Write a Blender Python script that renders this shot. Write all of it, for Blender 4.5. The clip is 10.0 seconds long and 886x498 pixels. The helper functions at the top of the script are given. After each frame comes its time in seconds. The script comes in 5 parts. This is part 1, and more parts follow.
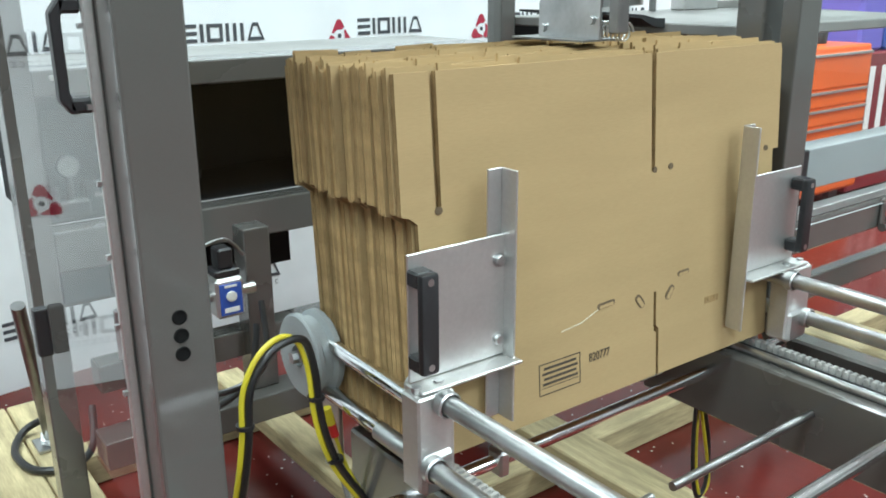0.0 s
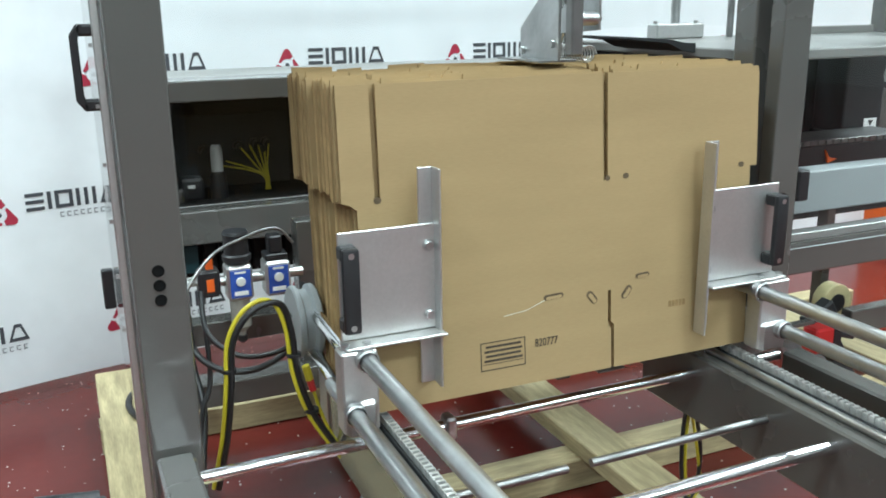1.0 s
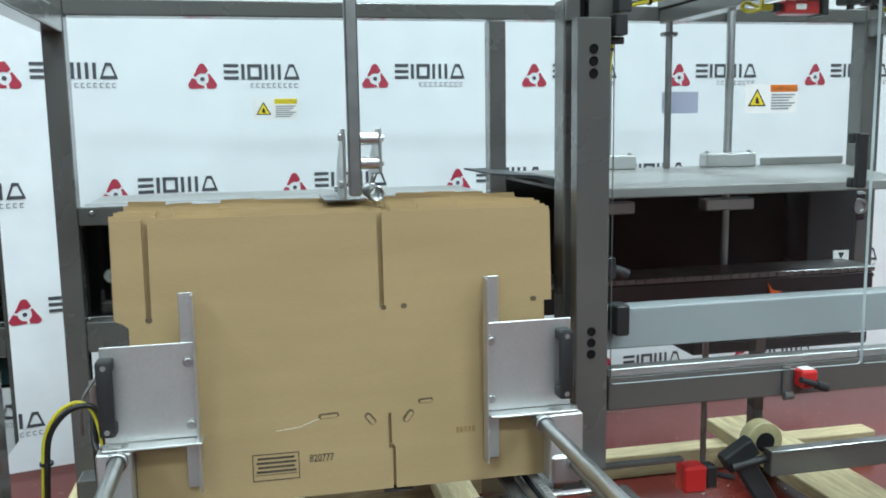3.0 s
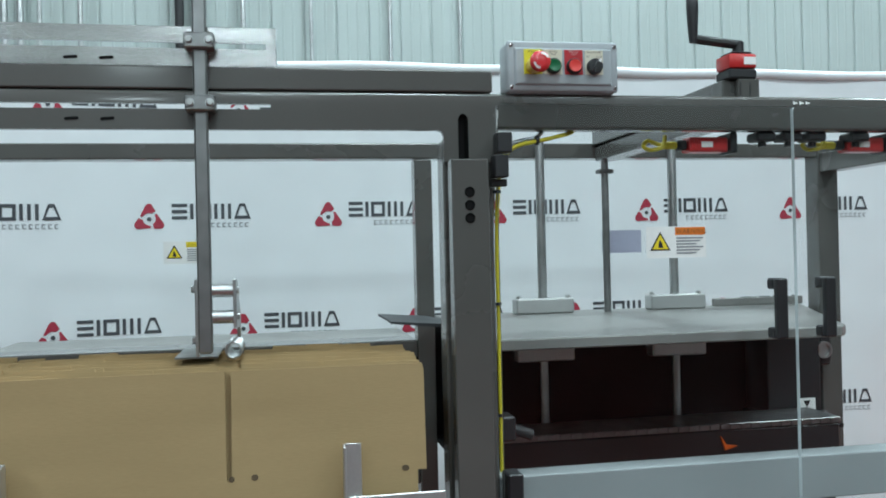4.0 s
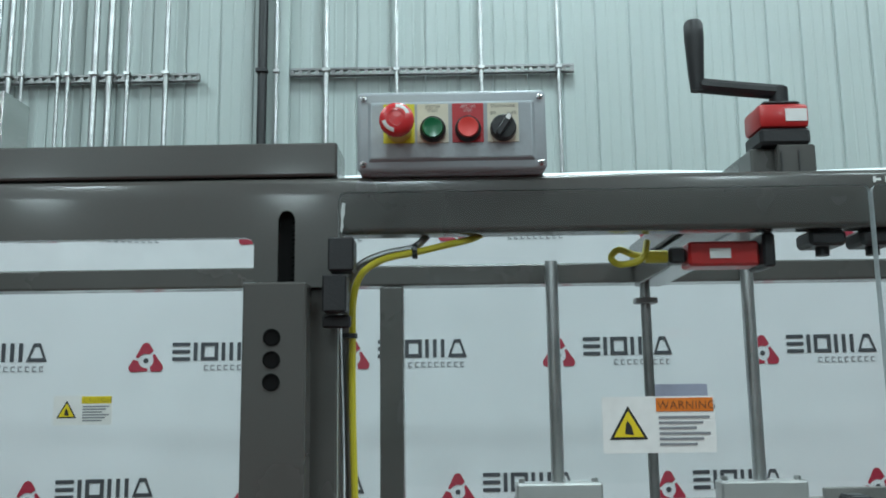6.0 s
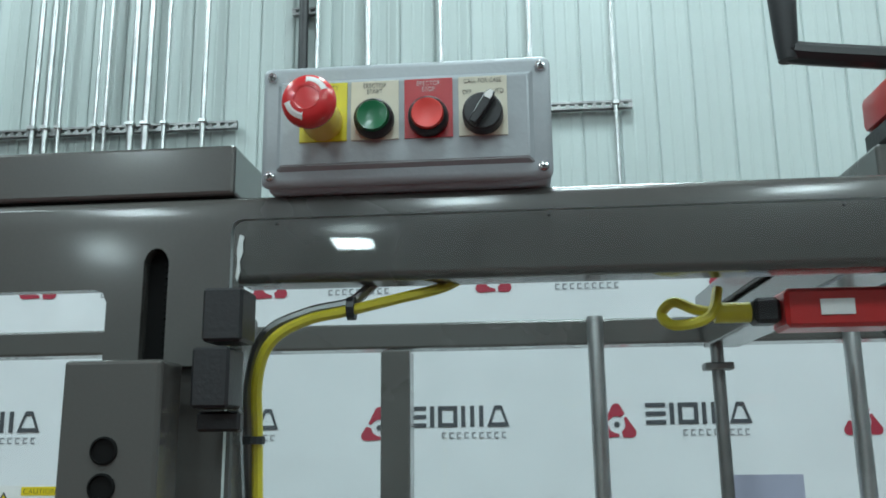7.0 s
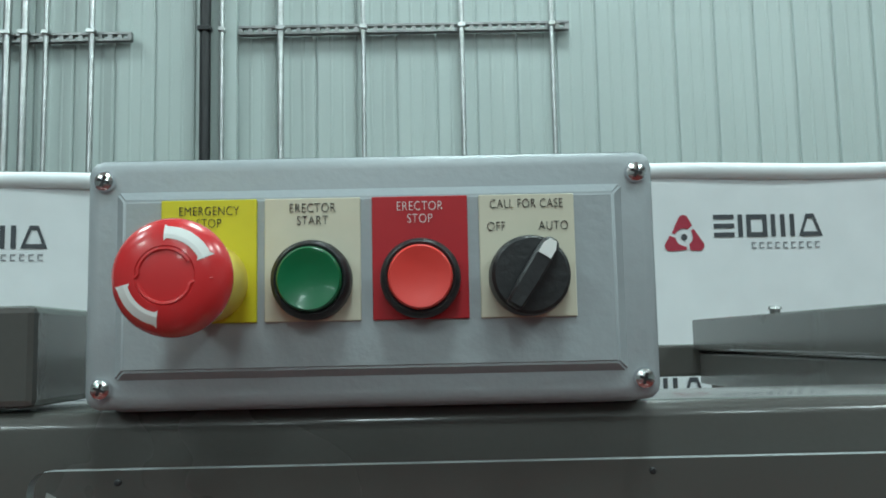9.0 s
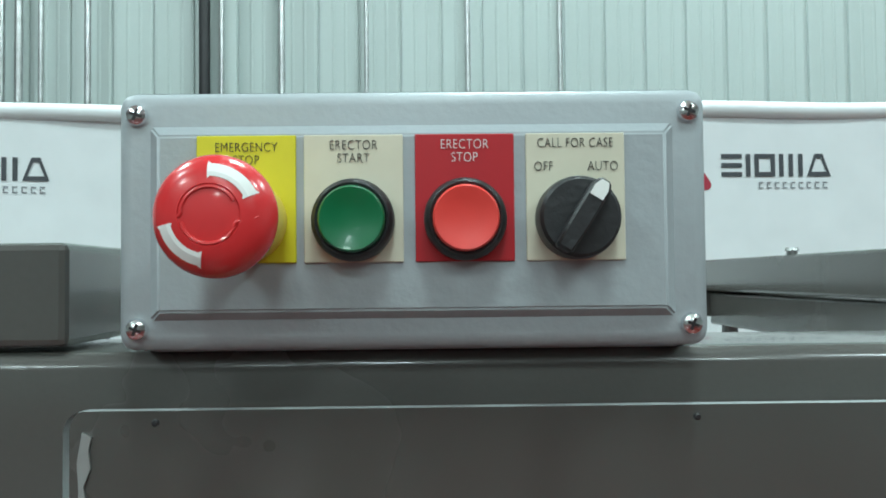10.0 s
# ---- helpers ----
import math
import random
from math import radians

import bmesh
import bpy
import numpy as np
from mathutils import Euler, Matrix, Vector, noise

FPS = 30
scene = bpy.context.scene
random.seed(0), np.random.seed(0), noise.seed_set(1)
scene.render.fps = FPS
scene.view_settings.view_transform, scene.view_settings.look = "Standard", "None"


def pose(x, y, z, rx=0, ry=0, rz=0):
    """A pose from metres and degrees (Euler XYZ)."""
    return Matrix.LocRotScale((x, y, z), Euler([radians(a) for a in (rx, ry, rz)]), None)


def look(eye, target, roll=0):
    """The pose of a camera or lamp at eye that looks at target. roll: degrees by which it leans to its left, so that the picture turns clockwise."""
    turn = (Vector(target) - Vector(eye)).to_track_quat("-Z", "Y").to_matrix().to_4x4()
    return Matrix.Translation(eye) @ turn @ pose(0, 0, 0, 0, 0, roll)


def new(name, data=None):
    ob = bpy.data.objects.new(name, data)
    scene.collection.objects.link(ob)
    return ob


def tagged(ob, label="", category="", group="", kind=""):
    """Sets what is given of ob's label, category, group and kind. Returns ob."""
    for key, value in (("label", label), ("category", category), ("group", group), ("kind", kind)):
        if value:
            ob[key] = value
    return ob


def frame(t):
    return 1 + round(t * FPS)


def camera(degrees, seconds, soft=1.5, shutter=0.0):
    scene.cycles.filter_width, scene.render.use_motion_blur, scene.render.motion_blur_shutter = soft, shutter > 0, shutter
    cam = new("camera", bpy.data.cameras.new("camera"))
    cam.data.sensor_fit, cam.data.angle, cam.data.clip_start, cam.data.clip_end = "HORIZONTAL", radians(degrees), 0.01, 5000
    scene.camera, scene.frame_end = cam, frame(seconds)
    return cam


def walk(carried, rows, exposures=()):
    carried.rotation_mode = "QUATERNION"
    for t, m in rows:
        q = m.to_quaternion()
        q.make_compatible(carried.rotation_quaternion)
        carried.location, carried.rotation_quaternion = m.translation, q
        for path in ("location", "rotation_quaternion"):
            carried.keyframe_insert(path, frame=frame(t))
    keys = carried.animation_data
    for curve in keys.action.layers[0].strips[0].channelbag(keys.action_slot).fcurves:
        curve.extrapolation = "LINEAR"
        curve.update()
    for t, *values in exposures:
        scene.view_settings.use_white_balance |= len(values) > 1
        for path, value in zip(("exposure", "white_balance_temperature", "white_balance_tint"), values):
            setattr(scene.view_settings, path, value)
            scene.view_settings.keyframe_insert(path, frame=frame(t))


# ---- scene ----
cam = camera(53.8, 10.0, soft=1.8)
PATH = [
    (0, (0.0, 0.004, 1.301), (1.147, 1.532, 0.708), -0.4),
    (0.5, (0.129, -0.186, 1.295), (1.062, 1.493, 0.738), -0.4),
    (1, (0.228, -0.388, 1.301), (0.991, 1.382, 0.767), -0.8),
    (1.5, (0.295, -0.604, 1.323), (0.982, 1.219, 0.867), 0.5),
    (2, (0.446, -0.751, 1.328), (1.034, 1.109, 0.889), -0.8),
    (2.2, (0.55, -0.804, 1.33), (1.066, 1.08, 0.903), -1.1),
    (3.5, (1.022, -0.671, 1.369), (1.433, 1.281, 1.224), -1.3),
    (4, (1.2, -0.636, 1.384), (1.566, 1.33, 1.392), -1.3),
    (4.5, (1.458, -0.577, 1.41), (1.669, 1.408, 1.532), 0.4),
    (5, (1.597, -0.418, 1.406), (1.674, 1.572, 1.59), 0.3),
    (5.5, (1.672, -0.222, 1.428), (1.689, 1.76, 1.692), -0.3),
    (5.7, (1.699, -0.143, 1.43), (1.71, 1.837, 1.715), -0.5),
    (7, (1.824, 0.346, 1.497), (1.655, 2.292, 1.929), -0.7),
    (7.5, (1.763, 0.475, 1.534), (1.746, 2.415, 2.017), -1.4),
    (8, (1.771, 0.560, 1.626), (1.811, 2.509, 2.0725), 0.7),
    (8.5, (1.774, 0.594, 1.693), (1.884, 2.54, 2.139), -0.5),
    (9, (1.766, 0.631, 1.711), (1.787, 2.62, 1.922), -1.2),
    (9.5, (1.759, 0.64, 1.7155), (1.756, 2.635, 1.828), -0.6),
    (10, (1.749, 0.641, 1.7137), (1.771, 2.638, 1.779), -0.6),
]
EXPOSURES = [
    (0, 0.40, 6550, 10), (1, 0.25, 6450, 10), (2, 0.20, 6250, 8), (3.5, -0.2, 6250, 9), (4, -0.48, 6250, 9), (5, -0.8, 6300, 7),
    (5.5, -0.8, 6300, 7), (7, -0.62, 6300, 6), (7.5, -0.5, 6350, 6), (8, -0.35, 6400, 4), (8.5, -0.8, 6450, 2), (9, -0.82, 6400, 2), (10, -0.40, 6400, 2),
]
walk(cam, [(t, look(eye, target, roll)) for t, eye, target, roll in PATH], EXPOSURES)

# ---- light ----
world = bpy.data.worlds.new("hall")
scene.world = world
world.use_nodes = True
world.node_tree.nodes["Background"].inputs[0].default_value = (0.65, 0.85, 0.92, 1)
world.node_tree.nodes["Background"].inputs[1].default_value = 0.10


def panel_light(x, y, z, w, d, watts, tilt=0.0):
    data = bpy.data.lights.new("panel_light", "AREA")
    data.shape, data.size, data.size_y, data.energy = "RECTANGLE", w, d, watts
    data.color = (0.80, 0.97, 1.0)
    ob = new("panel_light", data)
    ob.matrix_world = pose(x, y, z, tilt, 0, 0)
    return tagged(ob, "white rectangular LED high bay light under the ceiling", "ceiling light")


for lx, ly, watts in ((-8.3, -18.7, 260), (-2.1, -18.7, 260), (15.5, -17.0, 260), (-4, -10.5, 270), (1, -10.5, 270), (6, -10.5, 270), (-3.5, -5.2, 240), (1.2, -5.2, 240), (5.9, -5.2, 240), (-2.6, -0.6, 200), (2.1, -0.9, 200), (6.2, -0.6, 220), (-2, 3.0, 230), (2.4, 3.2, 230), (6.6, 3.0, 260)):
    panel_light(lx, ly, 6.2, 0.9, 1.2, watts)


# ---- materials ----
def mat(name, color, rough=0.5, metal=0.0, vary=0.12, scale=6.0, bump=0.0, bscale=80.0, fine=0.05, stretch=(1, 1, 1), spec=0.5, coat=0.0, second=None, rand=0.0):
    """Paint, metal or plastic with broad stains, fine grain and a little relief."""
    m = bpy.data.materials.new(name)
    m.use_nodes = True
    nt = m.node_tree
    n, l = nt.nodes, nt.links
    b = n["Principled BSDF"]
    tc = n.new("ShaderNodeTexCoord")
    mp = n.new("ShaderNodeMapping")
    mp.inputs["Scale"].default_value = stretch
    l.new(tc.outputs["Object"], mp.inputs["Vector"])
    big = n.new("ShaderNodeTexNoise")
    big.inputs["Scale"].default_value, big.inputs["Detail"].default_value = scale, 5
    sm = n.new("ShaderNodeTexNoise")
    sm.inputs["Scale"].default_value, sm.inputs["Detail"].default_value = bscale, 3
    for q in (big, sm):
        l.new(mp.outputs[0], q.inputs["Vector"])
    c2 = second or tuple(max(0.0, c * (1 - vary * 2.2)) for c in color)
    mix = n.new("ShaderNodeMix")
    mix.data_type = "RGBA"
    mix.inputs[6].default_value, mix.inputs[7].default_value = (*color, 1), (*c2, 1)
    ramp = n.new("ShaderNodeMapRange")
    ramp.inputs[1].default_value, ramp.inputs[2].default_value = 0.35, 0.75
    l.new(big.outputs[0], ramp.inputs[0])
    l.new(ramp.outputs[0], mix.inputs[0])
    hsv = n.new("ShaderNodeHueSaturation")
    val = n.new("ShaderNodeMapRange")
    val.inputs[1].default_value, val.inputs[2].default_value = 0.2, 0.8
    val.inputs[3].default_value, val.inputs[4].default_value = 1 - fine, 1 + fine
    l.new(sm.outputs[0], val.inputs[0])
    if rand:
        oi = n.new("ShaderNodeObjectInfo")
        rr = n.new("ShaderNodeMapRange")
        rr.inputs[3].default_value, rr.inputs[4].default_value = 1 - rand, 1 + rand
        l.new(oi.outputs["Random"], rr.inputs[0])
        mu = n.new("ShaderNodeMath")
        mu.operation = "MULTIPLY"
        l.new(val.outputs[0], mu.inputs[0])
        l.new(rr.outputs[0], mu.inputs[1])
        l.new(mu.outputs[0], hsv.inputs["Value"])
    else:
        l.new(val.outputs[0], hsv.inputs["Value"])
    l.new(mix.outputs[2], hsv.inputs["Color"])
    l.new(hsv.outputs[0], b.inputs["Base Color"])
    rg = n.new("ShaderNodeMapRange")
    rg.inputs[3].default_value, rg.inputs[4].default_value = rough * 0.85, min(1, rough * 1.2)
    l.new(big.outputs[0], rg.inputs[0])
    l.new(rg.outputs[0], b.inputs["Roughness"])
    b.inputs["Metallic"].default_value = metal
    b.inputs["Specular IOR Level"].default_value = spec
    b.inputs["Coat Weight"].default_value = coat
    b.inputs["Coat Roughness"].default_value = 0.10 if coat > 0.4 else 0.05
    if bump:
        bp = n.new("ShaderNodeBump")
        bp.inputs["Strength"].default_value, bp.inputs["Distance"].default_value = bump, 0.002
        l.new(sm.outputs[0], bp.inputs["Height"])
        l.new(bp.outputs[0], b.inputs["Normal"])
    return m


PAINT = mat("grey_machine_paint", (0.088, 0.085, 0.079), 0.26, vary=0.08, scale=3, bump=0.035, bscale=420, fine=0.03, coat=0.6)
TABLE = mat("worn_grey_table_paint", (0.20, 0.195, 0.185), 0.35, vary=0.1, scale=4, bump=0.08, bscale=200)
PAINT_L = mat("light_grey_paint", (0.255, 0.275, 0.28), 0.42, vary=0.06, scale=4, bump=0.1, bscale=200)
STEEL = mat("brushed_stainless", (0.50, 0.50, 0.49), 0.17, 1.0, vary=0.08, scale=4, bump=0.12, bscale=60, stretch=(1, 1, 12))
ZINC = mat("zinc_plated_steel", (0.56, 0.57, 0.57), 0.36, 1.0, vary=0.14, scale=14, bump=0.12, bscale=120)
ALU = mat("mill_aluminium", (0.62, 0.62, 0.61), 0.42, 0.9, vary=0.07, scale=6, bump=0.08, bscale=150)
CHROME = mat("chromed_rod", (0.84, 0.85, 0.86), 0.15, 1.0, vary=0.05, scale=10, fine=0.02)
DULL = mat("dull_steel_rod", (0.30, 0.30, 0.30), 0.4, 1.0, vary=0.15, scale=20)
BLACK = mat("black_plastic", (0.016, 0.016, 0.018), 0.42, vary=0.1, bump=0.15, bscale=300)
# black with the lack of light inside the machine put into it
DARK = mat("unlit_interior_black", (0.010, 0.009, 0.009), 0.6, vary=0.3, scale=5, spec=0.2)
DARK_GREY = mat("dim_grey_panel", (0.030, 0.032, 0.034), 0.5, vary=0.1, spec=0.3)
RUBBER = mat("black_hose_rubber", (0.014, 0.014, 0.015), 0.38, vary=0.2)
YELLOW = mat("yellow_cable_jacket", (0.62, 0.52, 0.03), 0.42, vary=0.08)
CARD = mat("corrugated_cardboard", (0.36, 0.255, 0.130), 0.82, vary=0.05, scale=3, bump=0.12, bscale=70, fine=0.05, stretch=(1, 1, 6), spec=0.2, rand=0.04)
EDGE = mat("cut_cardboard_edge", (0.37, 0.245, 0.115), 0.9, vary=0.2, scale=40, bump=0.4, bscale=300, spec=0.1, rand=0.25)
# brown that stands for the shade inside the punched holes
HOLE_SHADE = mat("brown_hole_shade", (0.11, 0.075, 0.04), 0.85, vary=0.2, scale=60)
INK = mat("brown_black_ink", (0.06, 0.045, 0.03), 0.8, vary=0.2, scale=30)
BANNER = mat("white_vinyl_banner", (0.80, 0.83, 0.85), 0.5, vary=0.02, scale=1.3, bump=0.05, bscale=8)
LOGO_RED = mat("banner_red_print", (0.40, 0.025, 0.055), 0.5, vary=0.03)
LOGO_GREY = mat("banner_grey_print", (0.06, 0.065, 0.075), 0.5, vary=0.03)
LOGO_MID = mat("banner_light_grey_print", (0.24, 0.25, 0.27), 0.5, vary=0.03)
WALL = mat("ribbed_metal_siding", (0.43, 0.485, 0.47), 0.42, vary=0.05, scale=0.8, fine=0.02)
FLOOR = mat("red_epoxy_floor", (0.120, 0.016, 0.012), 0.20, vary=0.12, scale=1.6, bump=0.03, bscale=30, spec=0.32, second=(0.075, 0.011, 0.010))
PINE = mat("pine_timber", (0.47, 0.385, 0.215), 0.7, vary=0.2, scale=5, bump=0.35, bscale=26, fine=0.2, stretch=(9, 1, 9), rand=0.12)
PINE_X = mat("pine_timber_crosswise", (0.45, 0.365, 0.205), 0.7, vary=0.2, scale=5, bump=0.35, bscale=26, fine=0.2, stretch=(1, 9, 9), rand=0.12)
RED = mat("red_plastic", (0.52, 0.022, 0.022), 0.32, vary=0.06, coat=0.2)
RED_HEAD = mat("red_mushroom_plastic", (0.62, 0.030, 0.034), 0.26, vary=0.03, coat=0.3)
RED_CAP = mat("coral_red_cap", (0.72, 0.055, 0.045), 0.36, vary=0.03)
GREEN = mat("green_button_cap", (0.004, 0.125, 0.045), 0.28, vary=0.04, coat=0.2)
RED_PLATE = mat("red_legend_plate", (0.42, 0.012, 0.020), 0.35, vary=0.03)
YEL_PLATE = mat("yellow_legend_plate", (0.63, 0.56, 0.02), 0.4, vary=0.03)
YEL_RING = mat("pale_yellow_collar", (0.72, 0.55, 0.10), 0.4, vary=0.03)
IVORY = mat("ivory_legend_plate", (0.62, 0.58, 0.46), 0.42, vary=0.03)
WHITE = mat("white_print", (0.80, 0.80, 0.78), 0.5, vary=0.02)
BLACK_INK = mat("black_print", (0.02, 0.02, 0.02), 0.5, vary=0.02)
ORANGE = mat("orange_print", (0.72, 0.19, 0.02), 0.45, vary=0.03)
ORANGE_PAINT = mat("orange_cabinet_paint", (0.78, 0.13, 0.02), 0.3, vary=0.05)
SIGN_YEL = mat("yellow_sign_print", (0.80, 0.62, 0.02), 0.45, vary=0.03)
BLUE = mat("blue_plastic", (0.03, 0.09, 0.42), 0.4, vary=0.05)
TEAL = mat("dark_teal_plastic", (0.010, 0.045, 0.055), 0.45, vary=0.1)
LILAC = mat("lilac_plastic_bin", (0.16, 0.13, 0.55), 0.45, vary=0.05)
BOXGREY = mat("cast_grey_enclosure", (0.355, 0.385, 0.405), 0.42, vary=0.06, scale=9, bump=0.12, bscale=260, fine=0.025)
LABEL_BACK = mat("pale_lilac_paper", (0.42, 0.43, 0.55), 0.6, vary=0.03)
DARK_RED = mat("dark_red_panel", (0.20, 0.012, 0.02), 0.35, vary=0.05)
CERAM = mat("white_plastic", (0.72, 0.73, 0.70), 0.4, vary=0.04)
TAPE = mat("clear_tape_roll", (0.62, 0.55, 0.30), 0.3, vary=0.1, scale=30)
CEIL = mat("white_ceiling_panel", (0.8, 0.82, 0.82), 0.6, vary=0.05, scale=1)


# pale flecks strewn in the floor coating
nt = FLOOR.node_tree
vor, thr, mixf = nt.nodes.new("ShaderNodeTexVoronoi"), nt.nodes.new("ShaderNodeMath"), nt.nodes.new("ShaderNodeMix")
geo = nt.nodes.new("ShaderNodeTexCoord")
vor.inputs["Scale"].default_value = 26
thr.operation, thr.inputs[1].default_value = "LESS_THAN", 0.085
mixf.data_type = "RGBA"
mixf.inputs[7].default_value = (0.46, 0.40, 0.37, 1)
bs = nt.nodes["Principled BSDF"]
nt.links.new(geo.outputs["Object"], vor.inputs["Vector"])
nt.links.new(vor.outputs["Distance"], thr.inputs[0])
nt.links.new(thr.outputs[0], mixf.inputs[0])
nt.links.new(bs.inputs["Base Color"].links[0].from_socket, mixf.inputs[6])
nt.links.new(mixf.outputs[2], bs.inputs["Base Color"])


def clear(name, tint, gloss=0.05, ior=1.49):
    m = bpy.data.materials.new(name)
    m.use_nodes = True
    nt = m.node_tree
    n, l = nt.nodes, nt.links
    n.remove(n["Principled BSDF"])
    tr, gl, fr, mx = n.new("ShaderNodeBsdfTransparent"), n.new("ShaderNodeBsdfGlossy"), n.new("ShaderNodeFresnel"), n.new("ShaderNodeMixShader")
    tr.inputs[0].default_value = (*tint, 1)
    gl.inputs["Roughness"].default_value = gloss
    fr.inputs[0].default_value = ior
    l.new(fr.outputs[0], mx.inputs[0])
    l.new(tr.outputs[0], mx.inputs[1])
    l.new(gl.outputs[0], mx.inputs[2])
    l.new(mx.outputs[0], n["Material Output"].inputs[0])
    return m


PASS = bpy.data.materials.new("clear_far_face")
PASS.use_nodes = True
PASS.node_tree.nodes.remove(PASS.node_tree.nodes["Principled BSDF"])
pt = PASS.node_tree.nodes.new("ShaderNodeBsdfTransparent")
PASS.node_tree.links.new(pt.outputs[0], PASS.node_tree.nodes["Material Output"].inputs[0])
ACRYLIC = clear("clear_acrylic", (0.98, 0.99, 0.99), 0.02)
ACRYLIC_SIDE = clear("clear_acrylic_double_faced", (0.97, 0.98, 0.98), 0.03, 2.3)
BOWL = mat("cloudy_grey_bowl", (0.36, 0.35, 0.31), 0.25, vary=0.1)
SMOKE_LIGHT = clear("lightly_smoked_acrylic", (0.42, 0.40, 0.39), 0.03)
CHAIN = mat("bright_chain_steel", (0.70, 0.70, 0.68), 0.38, 0.6, vary=0.2, scale=60)
ACR_EDGE = mat("acrylic_cut_edge", (0.50, 0.54, 0.55), 0.2, vary=0.05)
HOLE = mat("dark_hole", (0.008, 0.008, 0.008), 0.9, vary=0.02, spec=0.1)


# ---- mesh helpers ----
def box(bm, x0, x1, y0, y1, z0, z1, bevel=0.0, m=None, seg=1):
    mx = Matrix.Translation(((x0 + x1) / 2, (y0 + y1) / 2, (z0 + z1) / 2)) @ Matrix.Diagonal((abs(x1 - x0), abs(y1 - y0), abs(z1 - z0), 1))
    r = bmesh.ops.create_cube(bm, size=1, matrix=(m @ mx) if m else mx)
    if bevel:
        edges = {e for v in r["verts"] for e in v.link_edges}
        bmesh.ops.bevel(bm, geom=list(edges), offset=bevel, segments=seg, affect="EDGES", profile=0.5)
    return bm


def rod(bm, a, b, r, r2=None, seg=20, bevel=0.0):
    a, b = Vector(a), Vector(b)
    d = b - a
    mx = Matrix.Translation((a + b) / 2) @ d.to_track_quat("Z", "Y").to_matrix().to_4x4()
    res = bmesh.ops.create_cone(bm, cap_ends=True, segments=seg, radius1=r, radius2=r if r2 is None else r2, depth=d.length, matrix=mx)
    if bevel:
        edges = [e for e in {e for v in res["verts"] for e in v.link_edges} if any(len(f.verts) > 4 for f in e.link_faces)]
        bmesh.ops.bevel(bm, geom=edges, offset=bevel, segments=2, affect="EDGES", profile=0.5)
    return bm


def sweep(bm, pts, r, seg=8, steps=8):
    """A round cable through the points, smooth between them."""
    p = [Vector(q) for q in pts]
    path = []
    for i in range(len(p) - 1):
        a, b, c, d = p[max(i - 1, 0)], p[i], p[i + 1], p[min(i + 2, len(p) - 1)]
        for k in range(steps):
            t = k / steps
            path.append(0.5 * (2 * b + (c - a) * t + (2 * a - 5 * b + 4 * c - d) * t * t + (3 * b - a - 3 * c + d) * t ** 3))
    path.append(p[-1])
    rings = []
    side = Vector((0.3, 0.9, 0.2))
    for i, q in enumerate(path):
        tan = (path[min(i + 1, len(path) - 1)] - path[max(i - 1, 0)]).normalized()
        side = (side - tan * side.dot(tan)).normalized()
        up = tan.cross(side)
        rings.append([bm.verts.new(q + r * (math.cos(6.28319 * k / seg) * side + math.sin(6.28319 * k / seg) * up)) for k in range(seg)])
    for r0, r1 in zip(rings, rings[1:]):
        for k in range(seg):
            bm.faces.new((r0[k], r0[(k + 1) % seg], r1[(k + 1) % seg], r1[k]))
    bm.faces.new(rings[0][::-1])
    bm.faces.new(rings[-1])
    return bm


def plate(bm, outline, axis, a, b, bevel=0.0):
    """A flat plate: an outline of (u, v) pushed from a to b along axis ('x': u, v are y, z; 'y': x, z; 'z': x, y)."""
    def at(u, v, w):
        return {"x": (w, u, v), "y": (u, w, v), "z": (u, v, w)}[axis]
    v0 = [bm.verts.new(at(u, v, a)) for u, v in outline]
    v1 = [bm.verts.new(at(u, v, b)) for u, v in outline]
    fs = [bm.faces.new(v0), bm.faces.new(v1[::-1])]
    k = len(outline)
    for i in range(k):
        fs.append(bm.faces.new((v0[i], v1[i], v1[(i + 1) % k], v0[(i + 1) % k])))
    bmesh.ops.recalc_face_normals(bm, faces=fs)
    if bevel:
        bmesh.ops.bevel(bm, geom=list({e for f in fs for e in f.edges}), offset=bevel, segments=1, affect="EDGES")
    return bm


def oval(bm, x, z, w, h, a=0.0, y0=-0.0008, y1=0.0004):
    pts = []
    for k in range(20):
        t = 6.28319 * k / 20
        u = (w - h) / 2 * (1 if math.cos(t) > 0 else -1) + h / 2 * math.cos(t)
        v = h / 2 * math.sin(t)
        pts.append((x + u * math.cos(a) - v * math.sin(a), z + u * math.sin(a) + v * math.cos(a)))
    plate(bm, pts, "y", y0, y1)


def lathe(bm, profile, centre, axis="y", seg=40):
    """A turned solid: (radius, along) pairs round an axis through centre."""
    c = Vector(centre)
    rings = []
    for r, w in profile:
        ring = []
        for k in range(seg):
            u, v = r * math.cos(6.28319 * k / seg), r * math.sin(6.28319 * k / seg)
            ring.append(bm.verts.new(c + Vector({"y": (u, w, v), "x": (w, u, v), "z": (u, v, w)}[axis])))
        rings.append(ring)
    fs = []
    for r0, r1 in zip(rings, rings[1:]):
        for k in range(seg):
            fs.append(bm.faces.new((r0[k], r0[(k + 1) % seg], r1[(k + 1) % seg], r1[k])))
    fs += [bm.faces.new(rings[0]), bm.faces.new(rings[-1])]
    bmesh.ops.recalc_face_normals(bm, faces=fs)
    return bm


def B():
    return bmesh.new()


ORIGIN = {}


def thing(name, at, label, category, group="", kind=""):
    e = new(name)
    e.empty_display_size = 0.05
    e.location = at
    ORIGIN[e.name] = Vector(at)
    return tagged(e, label, category, group, kind)


def origin_of(ob):
    while ob.parent:
        ob = ob.parent
    return ORIGIN[ob.name]


